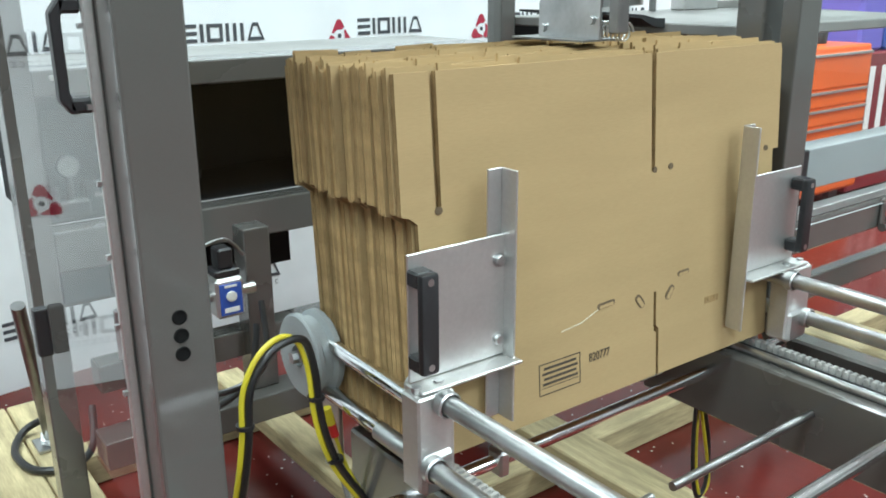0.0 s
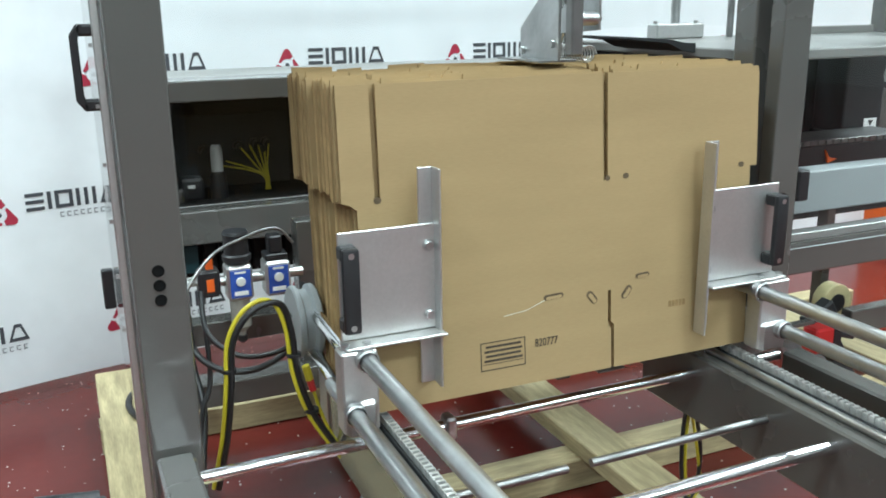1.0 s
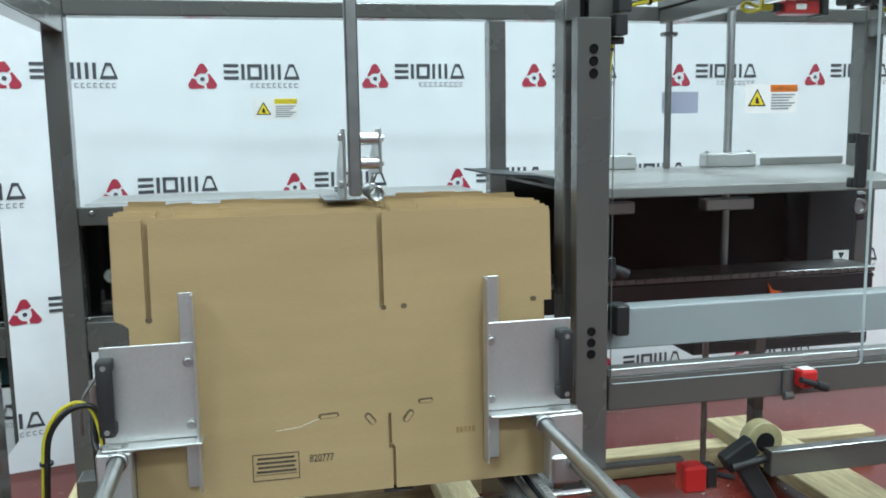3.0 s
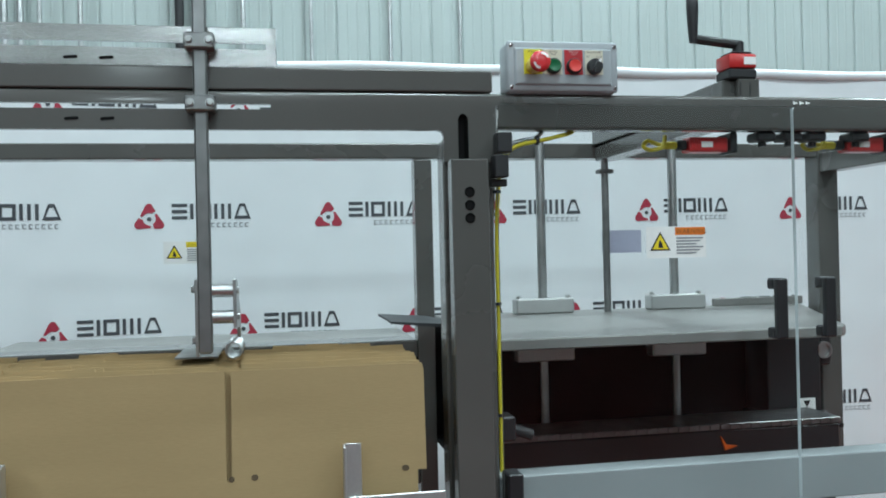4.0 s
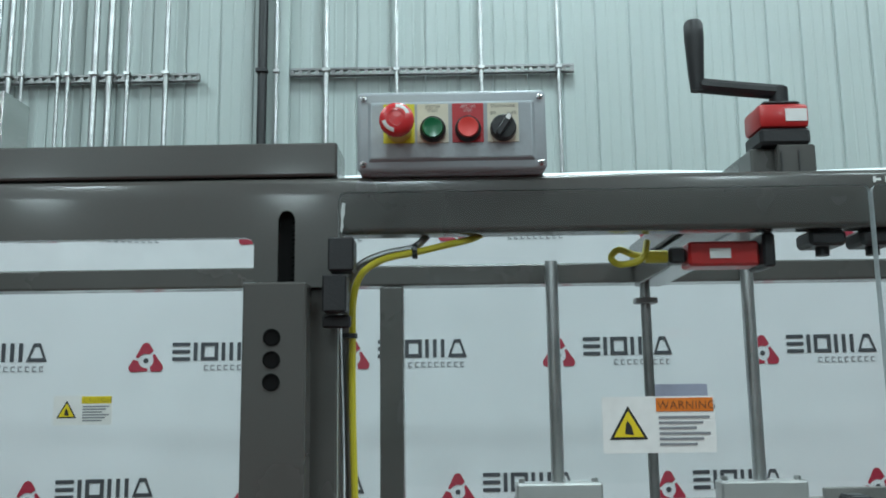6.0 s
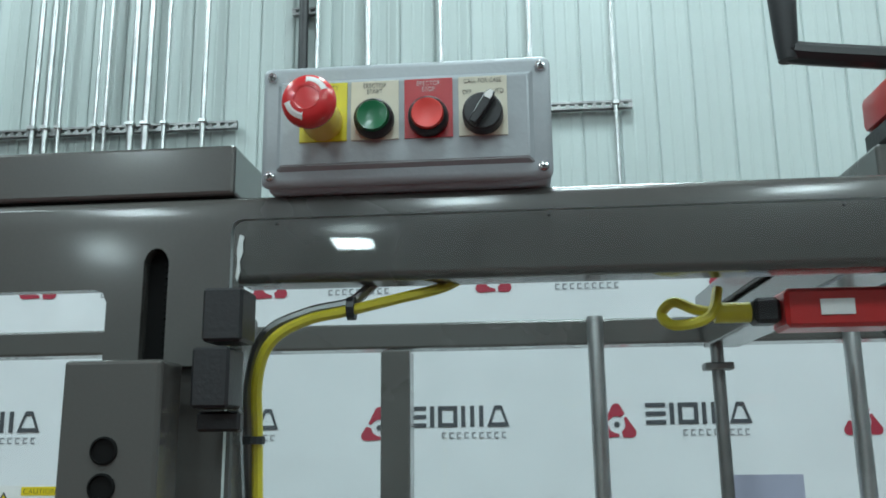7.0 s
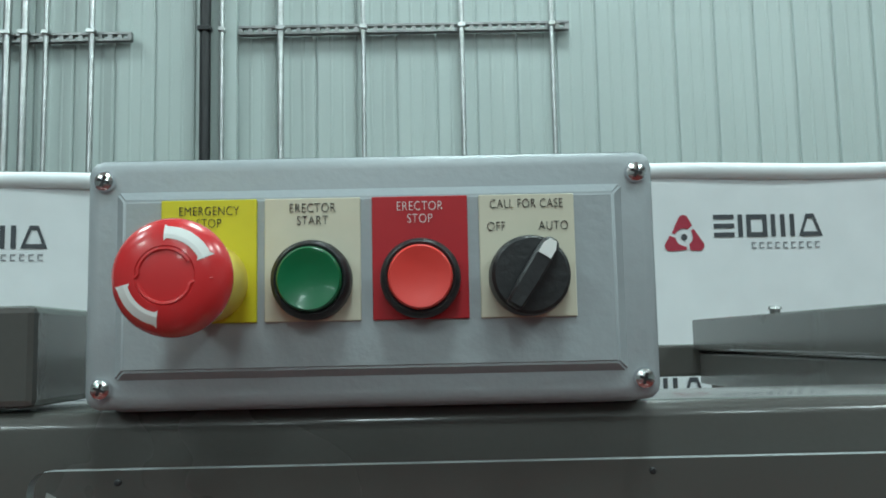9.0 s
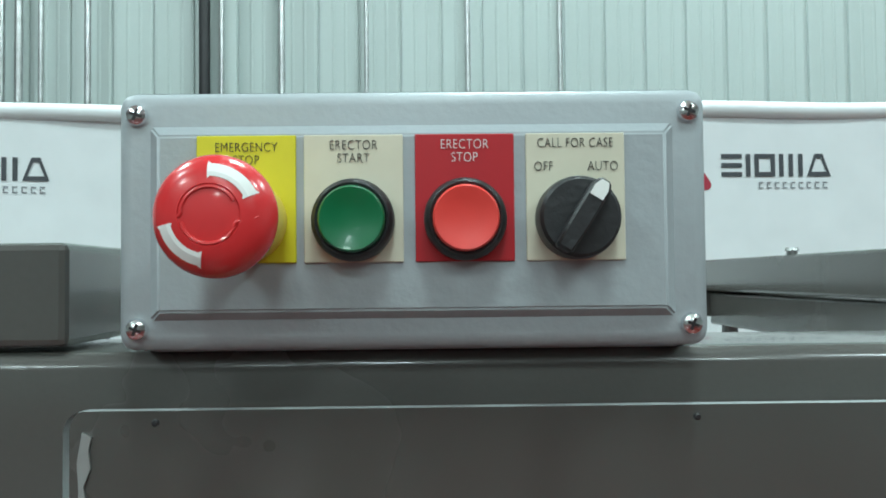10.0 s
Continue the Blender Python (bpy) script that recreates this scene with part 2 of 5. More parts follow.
def part(name, bm, material, parent=None, label="", smooth=False, at=None):
    """Links a bmesh, built in world places, as one mesh under a thing or a part."""
    me = bpy.data.meshes.new(name)
    shift = origin_of(parent) if parent else Vector(at or (0, 0, 0))
    bmesh.ops.translate(bm, verts=bm.verts, vec=-shift)
    bm.to_mesh(me)
    bm.free()
    for m in (material if isinstance(material, (list, tuple)) else (material,)):
        me.materials.append(m)
    if smooth:
        me.polygons.foreach_set("use_smooth", [True] * len(me.polygons))
        me.set_sharp_from_angle(angle=radians(35))
    ob = new(name, me)
    if parent:
        ob.parent = parent
    else:
        ob.location = shift
        ORIGIN[ob.name] = shift
    if label:
        ob["label"] = label
    return ob


def solid(name, bm, material, label, category, at=(0, 0, 0), group="", kind="", smooth=False):
    return tagged(part(name, bm, material, None, "", smooth, at), label, category, group, kind)


def lettering(name, text, x, y, z, size, material, parent, label="", align="CENTER", squeeze=1.0):
    """Printed words on a surface that faces the front; (x, z) is the middle of the first line's foot."""
    cu = bpy.data.curves.new(name, "FONT")
    cu.body, cu.size, cu.align_x, cu.extrude = text, size, align, 0.0002
    cu.offset = -0.022 * size
    cu.space_character = 1.06
    cu.space_line = 0.95
    cu.materials.append(material)
    ob = new(name, cu)
    ob.parent = parent
    ob.matrix_basis = Matrix.Translation(Vector((x, y, z)) - origin_of(parent)) @ pose(0, 0, 0, 90, 0, 0) @ Matrix.Diagonal((squeeze, 1, 1, 1))
    if label:
        ob["label"] = label
    return ob


def pane(name, x0, x1, y0, y1, z0, z1, parent, label, material=None):
    """A clear sheet whose outer face alone is glossy."""
    bm = B()
    box(bm, x0, x1, y0, y1, z0, z1)
    bm.normal_update()
    for f in bm.faces:
        out = -f.normal.y if x1 - x0 > y1 - y0 else -f.normal.x
        f.material_index = 0 if out > 0.5 else 1
    ob = part(name, bm, (material or ACRYLIC, PASS), parent, label)
    ob.visible_shadow = False
    return ob


# ---- the hall ----
bm = B()
box(bm, -12, 12, -24, 5.2, -0.3, 0)
solid("floor", bm, FLOOR, "dark red glossy epoxy floor with white flecks", "floor", kind="structure")

# ribbed siding behind the banner
bm = B()
pitch = 0.2085
prof = []
x = 2.625 - 70 * pitch
while x < 12:
    prof += [(x, 5.060), (x + 0.004, 5.068), (x + 0.012, 5.068), (x + 0.016, 5.057), (x + 0.030, 5.056)]
    for c in (0.085, 0.147):
        prof += [(x + c - 0.009, 5.060), (x + c - 0.004, 5.0575), (x + c + 0.004, 5.0575), (x + c + 0.009, 5.060)]
    prof.append((x + pitch - 0.012, 5.057))
    x += pitch
lo = [bm.verts.new((u, v, 0)) for u, v in prof]
hi = [bm.verts.new((u, v, 7.0)) for u, v in prof]
for i in range(len(prof) - 1):
    bm.faces.new((lo[i], lo[i + 1], hi[i + 1], hi[i]))
box(bm, -12, 12, 5.1, 5.2, 0, 7.0)
solid("wall_north", bm, WALL, "pale grey ribbed metal siding wall", "wall", kind="structure")
for nm, a in (("wall_west", (-12.2, -12, -24, 5.2)), ("wall_east", (12, 12.2, -24, 5.2)), ("wall_south", (-12, 12, -24.2, -24))):
    bm = B()
    box(bm, a[0], a[1], a[2], a[3], 0, 7.0)
    solid(nm, bm, WALL, "plain pale metal hall wall", "wall", kind="structure")
bm = B()
box(bm, -12, 12, -24, 5.2, 7.0, 7.2)
solid("ceiling", bm, CEIL, "pale hall ceiling", "ceiling", kind="structure")


bm = B()
box(bm, 0.680, 0.772, 5.0, 5.053, 0, 7.0, 0.004)
solid("trim", bm, WALL, "flat pale metal trim strip over a wall joint", "wall trim", kind="structure")


# ---- banner with printed marks ----
def wave(x, z):
    d = 0.95 - x
    return 3.0 - 0.1 * (d + math.sqrt(d * d + 0.03)) + 0.004 + 0.012 * math.sin(2.3 * x + 0.5) + 0.006 * math.sin(7.1 * x + 0.4 * z) + 0.02 * (1 - z / 2.2) * math.sin(1.1 * x + 2)


banner = thing("banner", (1.5, 3.0, 0.0), "white vinyl backdrop banner printed with repeated red and grey marks", "banner")
bm = B()
nx, nz = 150, 24
grid = [[bm.verts.new((-2.4 + 6.62 * i / nx, wave(-2.4 + 6.62 * i / nx, 0.02 + 2.13 * j / nz), 0.02 + 2.13 * j / nz)) for j in range(nz + 1)] for i in range(nx + 1)]
for i in range(nx):
    for j in range(nz):
        bm.faces.new((grid[i][j], grid[i + 1][j], grid[i + 1][j + 1], grid[i][j + 1]))
part("sheet", bm, BANNER, banner, smooth=True)
bm = B()
sweep(bm, [(-2.4 + 0.4414 * i, wave(-2.4 + 0.4414 * i, 2.16), 2.163 + 0.003 * math.sin(3 * i)) for i in range(16)], 0.022, 12, 6)
part("top_hem", bm, BANNER, banner, "rolled white top hem over a pole", True)


def flat(bm, pts, lift):
    bm.faces.new([bm.verts.new((x, wave(x, z) - lift, z)) for x, z in pts])


def emblem(bmr, bmg, x, z, s):
    """Three red corner pieces turned round a pale disc with a grey dot."""
    for k in range(3):
        a = radians(90 + 120 * k)
        c, d = Vector((math.cos(a), math.sin(a))), Vector((-math.sin(a), math.cos(a)))
        pts = []
        for u, v in ((0.95, -0.13), (0.985, 0.0), (0.95, 0.13), (0.86, 0.21), (0.20, 0.535), (0.13, 0.42), (0.27, 0.28), (0.38, 0.10), (0.38, -0.06), (0.34, -0.17), (0.52, -0.38), (0.86, -0.20)):
            w = c * u + d * v
            pts.append((x + s * w.x, z - 0.019 + s * w.y))
        flat(bmr, pts, 0.003)
    flat(bmg, [(x + 0.15 * s * math.cos(radians(60 * k)), z - 0.019 + 0.15 * s * math.sin(radians(60 * k))) for k in range(6)], 0.003)


GREY_BARS, SMALL_BARS = B(), B()


def frame_shape(bm, outer, t):
    """A flat ring that follows a quadrilateral, t wide."""
    cx, cz = sum(p[0] for p in outer) / 4, sum(p[1] for p in outer) / 4
    w, h = max(p[0] for p in outer) - min(p[0] for p in outer), max(p[1] for p in outer) - min(p[1] for p in outer)
    inner = [(cx + (px - cx) * (1 - 2 * t / w), cz + (pz - cz) * (1 - 2 * t / h)) for px, pz in outer]
    for i in range(4):
        j = (i + 1) % 4
        flat(bm, [outer[i], outer[j], inner[j], inner[i]], 0.003)


def mark(x, z):
    """A red emblem beside a row of plain grey shapes and a row of small bars."""
    r, g, q = B(), GREY_BARS, SMALL_BARS
    emblem(r, g, x, z, 0.0625)
    part("red_mark", r, LOGO_RED, banner)
    h, gap, sx, s, z0 = 0.062, 0.011, x + 0.084, 0.0125, z - 0.020
    for k, cw in enumerate((0.058, 0.013, 0.058, 0.066, 0.066)):
        a, b, c, d = sx, sx + cw, z0, z0 + h
        if k == 0:
            for y0 in (c, c + h / 2 - s / 2, d - s):
                flat(g, [(a, y0), (b, y0), (b, y0 + s), (a, y0 + s)], 0.003)
        elif k == 1:
            flat(g, [(a, c), (b, c), (b, d), (a, d)], 0.003)
        elif k == 2:
            frame_shape(g, [(a, c), (b, c), (b, d), (a, d)], s)
        elif k == 3:
            for u in (a, (a + b - s) / 2, b - s):
                flat(g, [(u, c), (u + s, c), (u + s, d), (u, d)], 0.003)
        else:
            frame_shape(g, [(a, c), (b, c), (b - 0.022, d), (a + 0.022, d)], s)
        sx += cw + gap
    ex = sx - 0.212
    for k in range(9):
        flat(q, [(ex, z0 - 0.033), (ex + 0.013, z0 - 0.033), (ex + 0.013, z0 - 0.0295), (ex, z0 - 0.0295)], 0.003)
        flat(q, [(ex, z0 - 0.0185), (ex + 0.013, z0 - 0.0185), (ex + 0.013, z0 - 0.015), (ex, z0 - 0.015)], 0.003)
        flat(q, [(ex, z0 - 0.0285), (ex + 0.0035, z0 - 0.0285), (ex + 0.0035, z0 - 0.0195), (ex, z0 - 0.0195)], 0.003)
        ex += 0.0222


for row, zz in enumerate((2.0, 1.56, 1.112, 0.665, 0.215)):
    for k in range(-4, 5):
        xx = 0.695 + 0.702 * k + (0.351 if row % 2 == 0 else 0.0)
        if -2.2 < xx < 3.75:
            mark(xx, zz)

tagged(part('printed_bar', GREY_BARS, LOGO_GREY, banner, 'dark grey printed bars'), kind='stuff')
tagged(part('small_printed_bar', SMALL_BARS, LOGO_MID, banner, 'small pale grey printed bars'), kind='stuff')

# ---- conduits on the wall ----
def conduit(x, r, z0=0.0, material=ZINC, label="galvanised vertical conduit strapped to the wall"):
    c = thing("conduit", (x, 4.99, z0), label, "conduit", "wall conduits")
    bm = B()
    rod(bm, (x, 4.985, z0), (x, 4.985, 7.0), r, seg=14)
    part("pipe", bm, material, c, smooth=True)
    for zz in (1.9, 3.33, 4.8):
        bm = B()
        box(bm, x - r - 0.006, x + r + 0.006, 4.975 - r, 5.0, zz - 0.012, zz + 0.012, 0.003)
        part("strap", bm, material, c)


for x, r in ((1.0, 0.017), (1.424, 0.012), (1.931, 0.014), (2.395, 0.012), (0.70, 0.012), (0.033, 0.016), (-0.20, 0.013), (-0.31, 0.020), (-0.40, 0.020), (-0.56, 0.012), (-0.62, 0.012), (-0.84, 0.012), (-0.92, 0.018), (-1.0, 0.018)):
    conduit(x, r)
conduit(0.615, 0.028, 0.0, BLACK, "black vertical pipe strapped to the wall")


def strut(x0, x1, z):
    s = thing("strut_channel", ((x0 + x1) / 2, 5.02, z), "dark slotted steel strut channel across the wall", "strut channel", "wall struts")
    bm = B()
    box(bm, x0, x1, 5.0, 5.035, z - 0.024, z - 0.010, 0.002)
    box(bm, x0, x1, 5.0, 5.035, z + 0.010, z + 0.024, 0.002)
    n = int((x1 - x0) / 0.05)
    for k in range(n + 1):
        xx = x0 + (x1 - x0 - 0.022) * k / n
        box(bm, xx, xx + 0.022, 5.004, 5.035, z - 0.010, z + 0.010)
    part("channel", bm, DULL, s)


strut(0.78, 2.49, 3.33)
strut(-1.4, 0.23, 3.31)
strut(0.54, 0.70, 4.0)


# ---- machine frame ----
machine = thing("case_erector", (1.5, 1.4, 0.14), "grey painted steel case erector frame standing on pine timbers", "packaging machine")


def tube(name, x0, x1, y0, y1, z0, z1, material=PAINT, bevel=0.004, label="", parent=None):
    bm = B()
    box(bm, x0, x1, y0, y1, z0, z1, bevel, seg=2)
    return part(name, bm, material, parent or machine, label)


def holes(parent, x, y, zs, r=0.0095):
    for z in zs:
        bm = B()
        lathe(bm, [(r, 0.0), (r, -0.0015), (r * 0.86, -0.002), (r * 0.86, -0.0004)], (x, y, z), "y", 20)
        part("bolt_hole", bm, HOLE, parent, "dark round adjustment hole", True)


# front posts
post_a = tube("post", 0.296, 0.378, 0.984, 1.060, 0.14, 1.60)
holes(post_a, 0.336, 0.984, (0.911, 0.887, 0.863))
holes(post_a, 0.336, 0.984, (1.475, 1.450))
post_b = tube("post", 1.508, 1.606, 0.999, 1.060, 0.40, 1.600)
sleeve = tube("sleeve", 1.510, 1.580, 0.926, 0.964, 0.62, 1.555, bevel=0.003)
holes(sleeve, 1.543, 0.926, (1.494, 1.470, 1.446, 0.921, 0.897, 0.873))
# slot plate above the sleeve
bm = B()
plate(bm, [(1.508, 1.615), (1.508, 1.555), (1.536, 1.555), (1.536, 1.636), (1.5385, 1.642), (1.542, 1.6455), (1.546, 1.6465), (1.550, 1.6455), (1.5535, 1.642), (1.556, 1.636), (1.556, 1.555), (1.612, 1.555), (1.612, 1.662), (1.508, 1.662)], "y", 0.985, 0.998)
part("slot_plate", bm, PAINT, machine)
bm = B()
box(bm, 1.534, 1.558, 0.9965, 0.9975, 1.55, 1.650)
for k in range(16):
    box(bm, 1.551, 1.5575, 0.9900, 0.9965, 1.556 + k * 0.0052, 1.5585 + k * 0.0052)
part("slot_rack", bm, HOLE, machine, "black slot with a toothed strip")


def rail_profile(bm, x0, x1, outline):
    """A length of rolled section along x from an outline of (y, z)."""
    plate(bm, outline, "x", x0, x1)
    return bm


def turn(cy, cz, r, a0, a1, n=6):
    return [(cy + r * math.cos(radians(a0 + (a1 - a0) * k / n)), cz + r * math.sin(radians(a0 + (a1 - a0) * k / n))) for k in range(n + 1)]


# one long top rail with a rounded front edge
bm = B()
rail_profile(bm, 0.308, 3.13, [(0.998, 1.662), (0.985, 1.662)] + turn(0.992, 1.679, 0.007, 180, 90) + [(1.06, 1.686), (1.06, 1.678), (0.998, 1.678)])
part("top_rail", bm, PAINT, machine, smooth=True)
# lower web of the left bay with its long slot
bm = B()
plate(bm, [(0.308, 1.615), (1.508, 1.615), (1.508, 1.662), (1.188, 1.662), (1.188, 1.652), (0.700, 1.652), (0.700, 1.662), (0.308, 1.662)], "y", 0.985, 0.998)
part("beam", bm, PAINT, machine)
bm = B()
plate(bm, [(1.508, 1.615), (1.497, 1.615), (1.5045, 1.6125), (1.508, 1.605)], "y", 0.985, 0.998)
part("corner_gusset", bm, PAINT, machine)
tube("cap_channel", 0.30, 1.605, 0.985, 1.06, 1.688, 1.729, bevel=0.003)
# lower web of the right bay with a rolled lip
bm = B()
rail_profile(bm, 1.612, 3.13, [(0.985, 1.662)] + turn(0.992, 1.624, 0.007, 180, 270) + [(1.018, 1.617), (1.018, 1.624), (0.998, 1.624), (0.998, 1.662)])
part("beam", bm, PAINT, machine, smooth=True)
# crosswise beams under the crank, front to rear
tube("cross_beam", 2.122, 2.196, 1.062, 1.845, 1.692, 1.734, bevel=0.003)
tube("cross_beam", 2.130, 2.190, 1.062, 1.845, 1.646, 1.689, bevel=0.003)
bm = B()
lathe(bm, [(0.0055, 0), (0.0055, 0.004), (0.0075, 0.0042), (0.006, 0.0075)], (2.128, 1.56, 1.734), "z", 12)
part("bolt", bm, DULL, machine)
# rear frame
tube("post", 0.334, 0.392, 1.845, 1.905, 0.14, 1.71)
tube("post", 1.583, 1.634, 1.845, 1.905, 0.14, 1.654)
tube("post", 2.865, 2.935, 1.845, 1.915, 0.70, 1.71)
tube("post", 3.06, 3.13, 0.965, 1.035, 0.14, 1.606)
tube("beam", 0.392, 2.865, 1.846, 1.912, 1.656, 1.700)
tube("beam", 0.392, 1.583, 1.85, 1.98, 1.083, 1.135)
tube("beam", 0.392, 1.583, 1.85, 1.92, 0.720, 0.808)
tube("beam", 0.408, 1.0, 1.70, 1.76, 0.50, 0.56)
tube("beam", 0.384, 1.0, 1.62, 1.70, 0.37, 0.43)
tube("mid_post", 0.72, 0.78, 1.66, 1.72, 0.43, 0.80)
for x in (0.30, 2.84):
    tube("side_beam", x + 0.03, x + 0.09, 1.061, 1.844, 1.61, 1.67)
tube("side_beam", 1.53, 1.60, 1.061, 1.844, 0.40, 0.48)
# lower front beam of the right bay
tube("beam", 1.608, 3.06, 0.985, 1.035, 0.724, 0.800)
# enclosed compartments; their unlit darkness is put into the black colour
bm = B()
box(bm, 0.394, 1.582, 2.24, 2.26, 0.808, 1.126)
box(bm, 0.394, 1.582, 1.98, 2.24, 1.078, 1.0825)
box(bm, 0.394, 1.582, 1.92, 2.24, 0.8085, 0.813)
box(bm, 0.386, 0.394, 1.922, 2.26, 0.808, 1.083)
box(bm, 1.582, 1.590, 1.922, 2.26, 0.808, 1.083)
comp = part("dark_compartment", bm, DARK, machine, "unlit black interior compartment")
bm = B()
box(bm, 0.394, 1.582, 1.981, 2.275, 1.1265, 1.1345, 0.001)
part("top_plate", bm, TABLE, comp, "flat grey painted top plate")
# grey panel; the dimness of the compartment is put into its dark colour
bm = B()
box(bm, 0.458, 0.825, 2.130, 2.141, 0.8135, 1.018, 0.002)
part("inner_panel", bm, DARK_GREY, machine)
cover = pane("compartment_cover", 0.396, 1.580, 1.9215, 1.9245, 0.8135, 1.0775, machine, "lightly smoked clear cover", SMOKE_LIGHT)
# valve bank under the middle beam; the shade there is in its colour
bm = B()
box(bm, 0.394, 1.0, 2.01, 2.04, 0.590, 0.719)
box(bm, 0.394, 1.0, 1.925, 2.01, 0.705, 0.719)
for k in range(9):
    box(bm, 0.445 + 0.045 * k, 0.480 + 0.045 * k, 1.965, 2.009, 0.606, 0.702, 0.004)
part("valve_bank", bm, DARK, machine, "black valve bank, shade of the beam put into its colour")
bm = B()
box(bm, 0.415, 0.520, 1.950, 1.964, 0.616, 0.695, 0.003)
part("terminal_cover", bm, TEAL, machine, "dark teal terminal cover")

# ---- right bay: lift table, black housing, bars ----
bm = B()
plate(bm, [(1.64, 1.12), (2.43, 1.12), (2.46, 1.15), (2.82, 1.90), (1.64, 1.90)], "z", 1.176, 1.200, 0.003)
box(bm, 2.50, 2.80, 1.840, 1.855, 1.200, 1.224, 0.002)
table = part("lift_table", bm, TABLE, machine, "grey sheet metal lift table")
bm = B()
plate(bm, [(1.64, 1.188), (1.600, 1.194), (1.560, 1.212), (1.445, 1.224), (1.445, 1.229), (1.565, 1.220), (1.61, 1.211), (1.64, 1.210)], "y", 1.34, 1.62)
part("infeed_lip", bm, DARK_GREY, machine, "dark curved infeed lip")
for x in (1.950, 2.362):
    bm = B()
    box(bm, x - 0.087, x + 0.087, 1.79, 1.842, 1.2005, 1.244, 0.004)
    blk = part("bearing_block", bm, ALU, machine, "pale aluminium bearing block")
    for dx in (-0.074, 0.074):
        bm = B()
        rod(bm, (x + dx, 1.815, 1.244), (x + dx, 1.815, 1.252), 0.007, seg=6)
        part("bolt", bm, ZINC, blk)
    bm = B()
    box(bm, x - 0.085, x + 0.085, 1.79, 1.842, 1.062, 1.100, 0.004)
    part("bearing_block", bm, ALU, machine)
    bm = B()
    rod(bm, (x, 1.82, 1.244), (x, 1.82, 1.70), 0.0135)
    part("guide_rod", bm, ZINC, machine, smooth=True)
    bm = B()
    rod(bm, (x, 1.82, 0.84), (x, 1.82, 1.1755), 0.012)
    part("guide_rod", bm, ZINC, machine, smooth=True)
bm = B()
rod(bm, (2.142, 1.80, 1.2005), (2.142, 1.80, 1.66), 0.0105)
box(bm, 2.119, 2.165, 1.785, 1.815, 1.605, 1.617, 0.002)
part("thin_rod", bm, DULL, machine, smooth=True)
# housing behind the table, its missing light painted as near-black
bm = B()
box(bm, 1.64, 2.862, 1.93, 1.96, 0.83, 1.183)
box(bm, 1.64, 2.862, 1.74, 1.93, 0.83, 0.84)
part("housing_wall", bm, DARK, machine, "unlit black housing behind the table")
# drive tray hung below the housing
bm = B()
box(bm, 2.13, 2.72, 1.58, 1.74, 0.655, 0.662, 0.002)
box(bm, 2.13, 2.72, 1.736, 1.742, 0.662, 0.829, 0.002)
box(bm, 2.13, 2.72, 1.580, 1.584, 0.662, 0.690, 0.001)
tray = part("drive_tray", bm, DARK_GREY, machine, "dark sheet steel tray under the housing")
bm = B()
rod(bm, (2.50, 1.66, 0.705), (2.70, 1.66, 0.705), 0.040)
rod(bm, (2.46, 1.66, 0.705), (2.50, 1.66, 0.705), 0.024)
part("drive_motor", bm, BLACK, tray, "black drive motor", True)
bm = B()
rod(bm, (2.20, 1.62, 0.695), (2.46, 1.60, 0.695), 0.010)
part("drive_shaft", bm, DULL, tray, smooth=True)
bm = B()
box(bm, 2.645, 2.825, 1.790, 1.925, 0.872, 1.140, 0.008, seg=2)
box(bm, 2.630, 2.840, 1.780, 1.92, 0.858, 0.872, 0.003)
motor = part("motor_housing", bm, BLACK, machine, "black box housing")
bm = B()
lathe(bm, [(0.026, 0.0), (0.026, -0.010), (0.018, -0.010), (0.018, -0.004)], (2.838, 1.80, 1.058), "y", 24)
part("eye_ring", bm, ZINC, motor, "pale ring on a lug", True)
bm = B()
box(bm, 2.8255, 2.870, 1.800, 1.84, 1.010, 1.105, 0.008)
part("lug", bm, BLACK, motor)
bm = B()
box(bm, 2.742, 2.800, 1.7875, 1.7895, 0.878, 0.914)
part("sticker", bm, WHITE, motor, "white sticker with a dark mark")
bm = B()
plate(bm, [(2.759, 0.907), (2.783, 0.907), (2.771, 0.887)], "y", 1.7862, 1.7873)
part("sticker_mark", bm, BLACK_INK, motor)
bm = B()
box(bm, 1.64, 2.77, 1.62, 1.78, 0.872, 0.888, 0.002)
for k in range(36):
    box(bm, 1.65 + k * 0.031, 1.663 + k * 0.031, 1.6145, 1.62, 0.874, 0.886)
part("rail_strip", bm, DULL, machine, "slotted steel rail strip")
bm = B()
box(bm, 1.64, 2.765, 1.62, 1.68, 0.796, 0.871, 0.004)
part("rail_bar", bm, BLACK, machine, "black metal rail bar")
bm = B()
plate(bm, [(2.392, 0.856), (2.404, 0.816), (2.442, 0.826), (2.409, 0.832)], "y", 1.612, 1.619)
part("arrow_mark", bm, ORANGE_PAINT, machine, "small orange pointer")
gbar = tube("cross_bar", 1.6065, 3.06, 1.0, 1.06, 0.858, 0.948, PAINT_L, 0.003, "light grey cross bar")
bm = B()
box(bm, 1.610, 1.640, 0.95, 1.0, 0.90, 0.965, 0.003)
part("hinge_block", bm, BLACK, machine)
# acrylic guard doors, right bay
def rounded(x0, x1, z0, z1, r, n=5):
    pts = []
    for cx, cz, a in ((x1 - r, z1 - r, 0), (x0 + r, z1 - r, 90), (x0 + r, z0 + r, 180), (x1 - r, z0 + r, 270)):
        pts += [(cx + r * math.cos(radians(a + 90 * k / n)), cz + r * math.sin(radians(a + 90 * k / n))) for k in range(n + 1)]
    return pts


